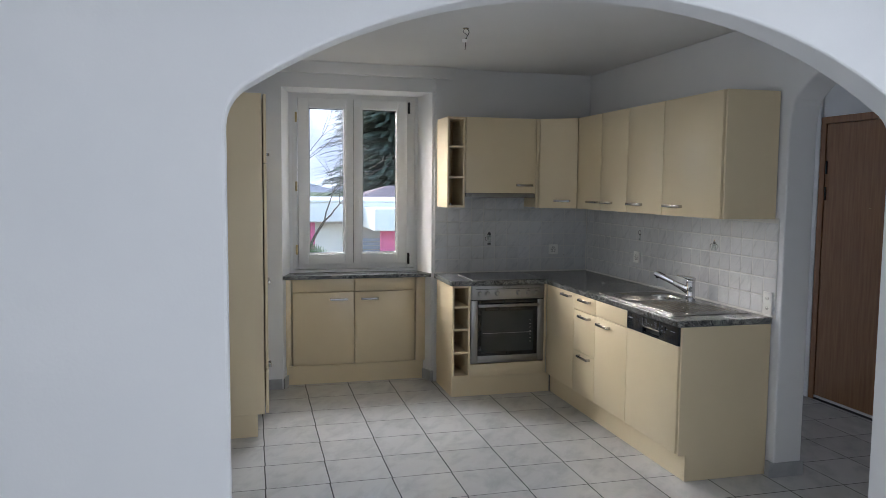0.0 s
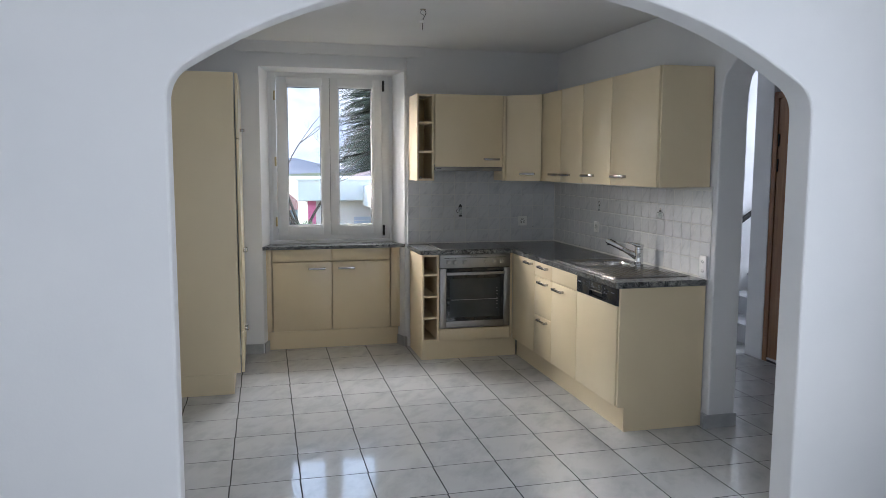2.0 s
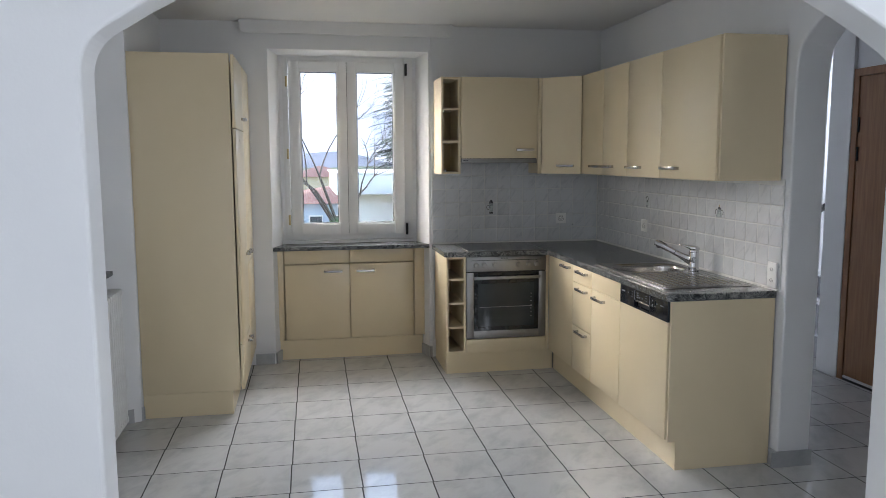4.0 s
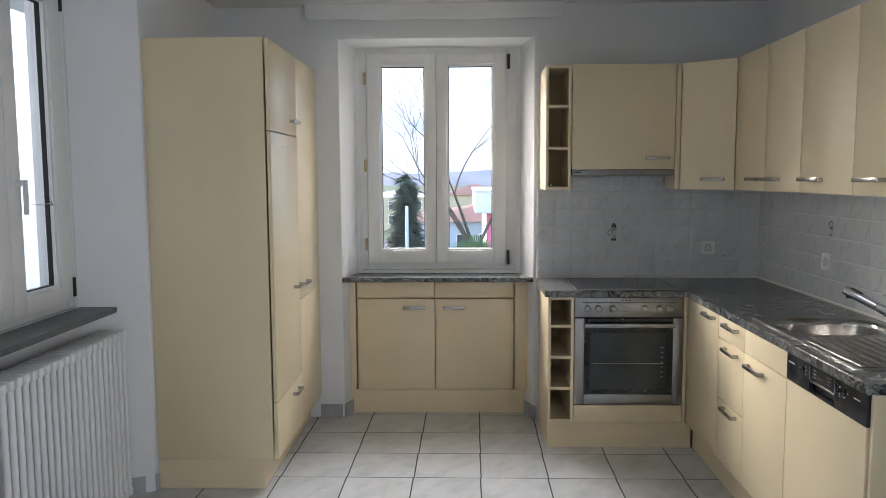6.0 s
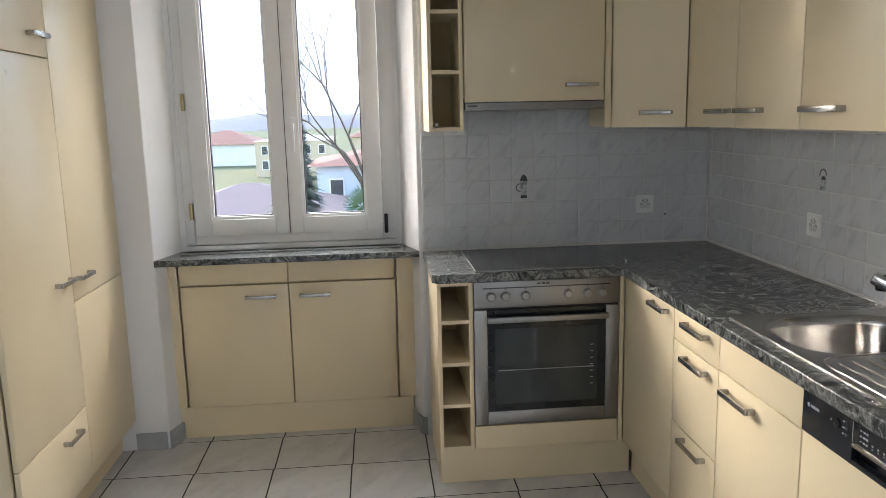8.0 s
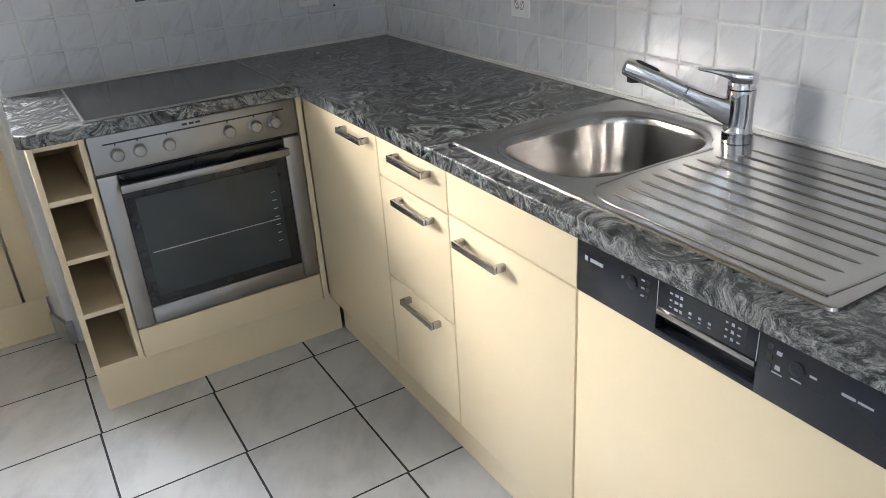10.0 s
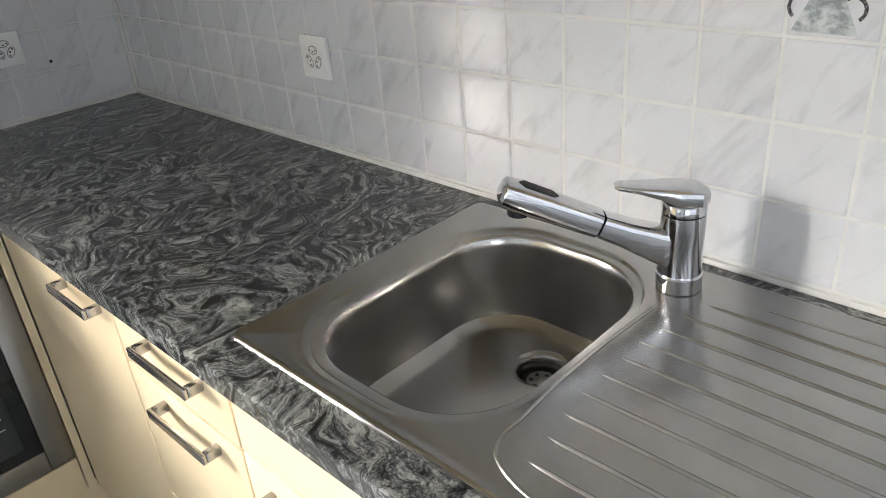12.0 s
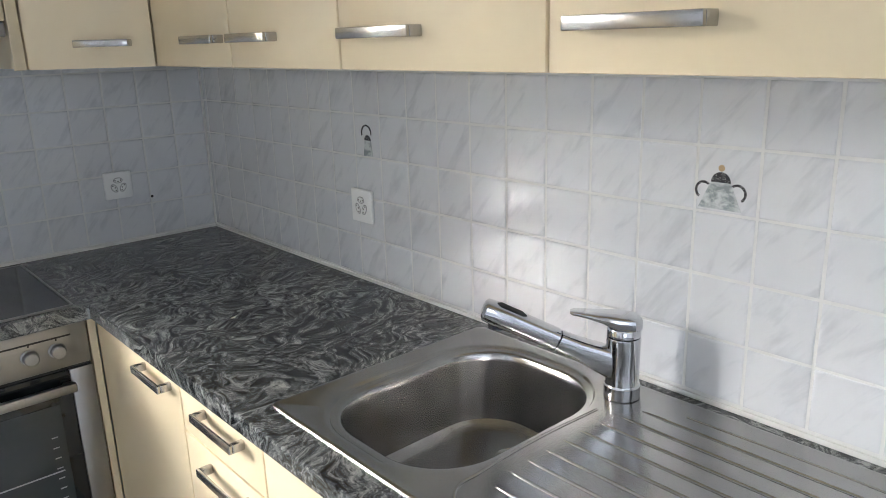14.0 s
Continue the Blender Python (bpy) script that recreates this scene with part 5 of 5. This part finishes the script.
# mountains on the horizon
def ridge_line(y, x0, x1, n, base, amp, seed):
    bm = bmesh.new()
    prev = None
    for i in range(n + 1):
        x = x0 + (x1 - x0) * i / n
        h = base + amp * noise.fractal(Vector((x * 0.004 + seed, seed, 0)), 0.9, 2.1, 6)
        col = [bm.verts.new((x, y - 200 + 200 * k / 5 + 25 * noise.noise(Vector((x * 0.01, k, seed))), G0 + (h - G0) * (k / 5) ** 1.2 + (9 * noise.noise(Vector((x * 0.02, k * 1.7, seed))) if 0 < k else -5))) for k in range(6)]
        if prev:
            for k in range(5):
                bm.faces.new((prev[k], col[k], col[k + 1], prev[k + 1]))
        prev = col
    return bm
# makes a far material glow in its own colour, imitating bright haze
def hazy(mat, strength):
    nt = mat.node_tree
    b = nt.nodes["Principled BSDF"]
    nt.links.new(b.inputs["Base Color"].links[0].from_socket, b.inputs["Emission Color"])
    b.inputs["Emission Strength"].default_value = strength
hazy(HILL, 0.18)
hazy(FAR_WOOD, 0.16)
structure("backdrop", ridge_line(900, -900, 900, 120, 165, 90, 3.3), HILL, "snow-dusted mountain slopes with haze put in as glow", "mountains", smooth=True)
structure("backdrop_woods", ridge_line(560, -700, 700, 160, 3.5, 7, 7.1), FAR_WOOD, "low wooded hills on the horizon, haze put in as colour and glow", "hills", smooth=True)

# ---- tiles, piece by piece ----
PITCH, JOINT = 0.1045, 0.0042
def tile_mesh(name, w, h, thick, bevel, mat):
    """A flat tile in the x-y plane with pillowed edges, centred, top at z = 0."""
    bm = bmesh.new()
    def ring(i, z):
        return [bm.verts.new((sx * (w / 2 - i), sy * (h / 2 - i), z)) for sx, sy in ((-1, -1), (1, -1), (1, 1), (-1, 1))]
    rings = [ring(0, -thick), ring(0, -bevel * 0.8), ring(bevel * 0.25, -bevel * 0.42), ring(bevel * 0.8, -bevel * 0.16), ring(bevel * 1.8, -bevel * 0.03), ring(bevel * 3.0, 0)]
    for p, q in zip(rings, rings[1:]):
        for i in range(4):
            bm.faces.new((p[i], p[(i + 1) % 4], q[(i + 1) % 4], q[i]))
    bm.faces.new(rings[-1])
    return mesh_of(name, bm, mat, True)
tile_cache = {}
def lay(name, parent, centre, rot, w, h, thick, bevel, mat):
    key = (name, round(w, 3), round(h, 3))
    if key not in tile_cache:
        tile_cache[key] = tile_mesh(name, w, h, thick, bevel, mat)
    ob = new(name, tile_cache[key])
    ob.parent = parent
    ob.matrix_parent_inverse = parent.matrix_basis.inverted()
    ob.matrix_basis = Matrix.Translation(centre) @ rot
    return ob

wr = random.Random(4)
ROT_BACK = Matrix.Rotation(radians(90), 4, "X")
ROT_SIDE = Matrix.Rotation(radians(-90), 4, "Z") @ Matrix.Rotation(radians(90), 4, "X")
grout_back = part("grout", box((-1.363, 0.0018, 0.905), (-0.001, 0.0075, 1.60)), GROUT_LIGHT, wall_tiled, "pale tile grout")
grout_side = part("grout", box((0.0018, -2.432, 0.905), (0.0075, -0.001, 1.47)), GROUT_LIGHT, wall_east, "pale tile grout")
ROWS_Z = [0.920 + i * PITCH for i in range(7)]
for zi, z in enumerate(ROWS_Z):
    for i in range(13):
        x0 = -1.361 + i * PITCH
        if zi == 6 and not 1 <= i <= 7:
            continue
        jig = Matrix.Rotation(wr.uniform(-0.008, 0.008), 4, "X") @ Matrix.Rotation(wr.uniform(-0.008, 0.008), 4, "Y")
        lay("wall_tile", wall_tiled, (x0 + PITCH / 2, 0.0, z + PITCH / 2), ROT_BACK @ jig, PITCH - JOINT, PITCH - JOINT, 0.005, 0.0030, WALL_TILE)
    if zi == 6 or z > 1.44:
        continue
    for i in range(24):
        y0 = -2.430 + i * PITCH
        w = min(PITCH, -0.002 - y0)
        if w < 0.008:
            continue
        jig = Matrix.Rotation(wr.uniform(-0.008, 0.008), 4, "X") @ Matrix.Rotation(wr.uniform(-0.008, 0.008), 4, "Y")
        lay("wall_tile", wall_east, (0.0, y0 + w / 2, z + PITCH / 2), ROT_SIDE @ jig, w - JOINT, PITCH - JOINT, 0.005, 0.0030, WALL_TILE)

TX, TY, FJ = 0.346, 0.342, 0.0064
fx0, fy0 = -2.068, -0.602
IDENT = Matrix.Identity(4)
def floor_cell(ix, iy):
    return fx0 + ix * TX + 0.012 * (fy0 + iy * TY), fy0 + iy * TY
near = [(ix, iy) for ix in range(-4, 7) for iy in range(-9, 3)]
for ix, iy in near:
    x, y = floor_cell(ix, iy)
    if x + TX < LEFT - 0.3 or x > 0.1 or y > 0.3:
        continue
    jig = Matrix.Rotation(wr.uniform(-0.0012, 0.0012), 4, "X") @ Matrix.Rotation(wr.uniform(-0.0012, 0.0012), 4, "Y")
    lay("floor_tile", floor, (x + TX / 2, y + TY / 2, 0.0), jig, TX - FJ, TY - FJ, 0.006, 0.0006, FLOOR_TILE)
for ix in range(6, 11):
    for iy in range(-9, 3):
        x, y = floor_cell(ix, iy)
        if x < 0.1 and ix < 7 and x + TX < 0.1:
            continue
        if ix == 6:
            continue
        lay("floor_tile", floor, (x + TX / 2, y + TY / 2, 0.0), IDENT, TX - FJ, TY - FJ, 0.006, 0.0006, FLOOR_TILE)
for ix in range(-8, 9):
    for iy in range(-23, -9):
        x, y = floor_cell(ix, iy)
        lay("floor_tile", floor, (x + TX / 2, y + TY / 2, 0.0), IDENT, TX - FJ, TY - FJ, 0.006, 0.0006, FLOOR_TILE)

# decorated tiles: small pots inlaid in veined grey
POT_GREY = tile_material("veined_grey_inlay", (0.60, 0.64, 0.64), (0.07, 0.10, 0.12), 0.2, 70, 0.0, 50, 0.2, 0.42, 0.62, 0.1)
POT_DARK = tile_material("dark_speckled_inlay", (0.035, 0.035, 0.04), (0.55, 0.55, 0.55), 0.25, 420, 0.0, 20, 0.7, 0.54, 0.62, 0.1)
POT_TAN = varied("tan_inlay", (0.42, 0.30, 0.17), (0.50, 0.36, 0.2), 0.3, 40.0)
def decor(m, shapes, label):
    t = thing("tile_motif", m.translation, label, "tile decoration", "pot motifs in the splashback")
    t.matrix_basis = m
    for name, pts, mat in shapes:
        ob = new(name, mesh_of(name, prism(pts, 1, -0.0012, -0.0002), mat))
        ob.parent = t
    return t
def disc(cx, cz, r, a0=0, a1=360, n=20):
    return [(cx + r * math.cos(radians(a0 + (a1 - a0) * i / n)), cz + r * math.sin(radians(a0 + (a1 - a0) * i / n))) for i in range(n + (0 if a1 - a0 == 360 else 1))]
def arc_band(cx, cz, r, w, a0, a1, n=16):
    o = [(cx + r * math.cos(radians(a0 + (a1 - a0) * i / n)), cz + r * math.sin(radians(a0 + (a1 - a0) * i / n))) for i in range(n + 1)]
    return o + [(cx + (r - w) * math.cos(radians(a1 - (a1 - a0) * i / n)), cz + (r - w) * math.sin(radians(a1 - (a1 - a0) * i / n))) for i in range(n + 1)]
sugar = [("pot", [(-0.040, -0.036), (0.042, -0.036), (0.020, 0.012), (-0.018, 0.012)], POT_GREY), ("lid", disc(0.001, 0.0125, 0.0185, 0, 180), POT_DARK), ("knob", disc(0.001, 0.038, 0.006), POT_TAN),
         ("handle", arc_band(-0.031, -0.004, 0.017, 0.0045, 50, 235), POT_DARK), ("handle", arc_band(0.033, -0.004, 0.017, 0.0045, -55, 130), POT_DARK)]
coffee = [("pot", [(-0.018, -0.040), (0.020, -0.040), (0.013, -0.002), (-0.012, -0.002)], POT_GREY), ("lid", disc(0.0, -0.0015, 0.013, 0, 180), POT_DARK), ("handle", arc_band(-0.004, 0.016, 0.021, 0.004, -10, 200), POT_DARK)]
filt = [("base", [(-0.014, -0.062), (0.016, -0.062), (0.016, -0.048), (-0.014, -0.048)], POT_DARK), ("pot", [(-0.012, -0.046), (0.014, -0.046), (0.018, 0.018), (-0.016, 0.018)], POT_GREY),
        ("lid", [(-0.017, 0.019), (0.019, 0.019), (0.013, 0.038), (0.004, 0.048), (-0.002, 0.048), (-0.011, 0.038)], POT_DARK), ("handle", arc_band(-0.018, -0.012, 0.019, 0.004, 80, 280), POT_DARK)]
SIDE = lambda y, z: Matrix.Translation((0.0, y, z)) @ Matrix.Rotation(radians(-90), 4, "Z")
decor(SIDE(-1.845, 1.272) @ Matrix.Scale(0.88, 4), sugar, "grey marbled sugar bowl motif on a wall tile")
decor(SIDE(-0.919, 1.277), coffee, "grey marbled coffee pot motif on a wall tile")
decor(Matrix.Translation((-0.891, 0.0, 1.205)), filt, "grey marbled coffee maker motif on a wall tile")

chip = tagged(part("tile_stain", lathe([(0.004, 0), (0.0045, 0.0008), (0.001, 0.0012)], segs=10), BLACK), "small dark mark on the splashback tile", "stain")
chip.data.transform(Matrix.Translation((-0.208, -0.0005, 1.046)) @ Matrix.Rotation(radians(90), 4, "X"))
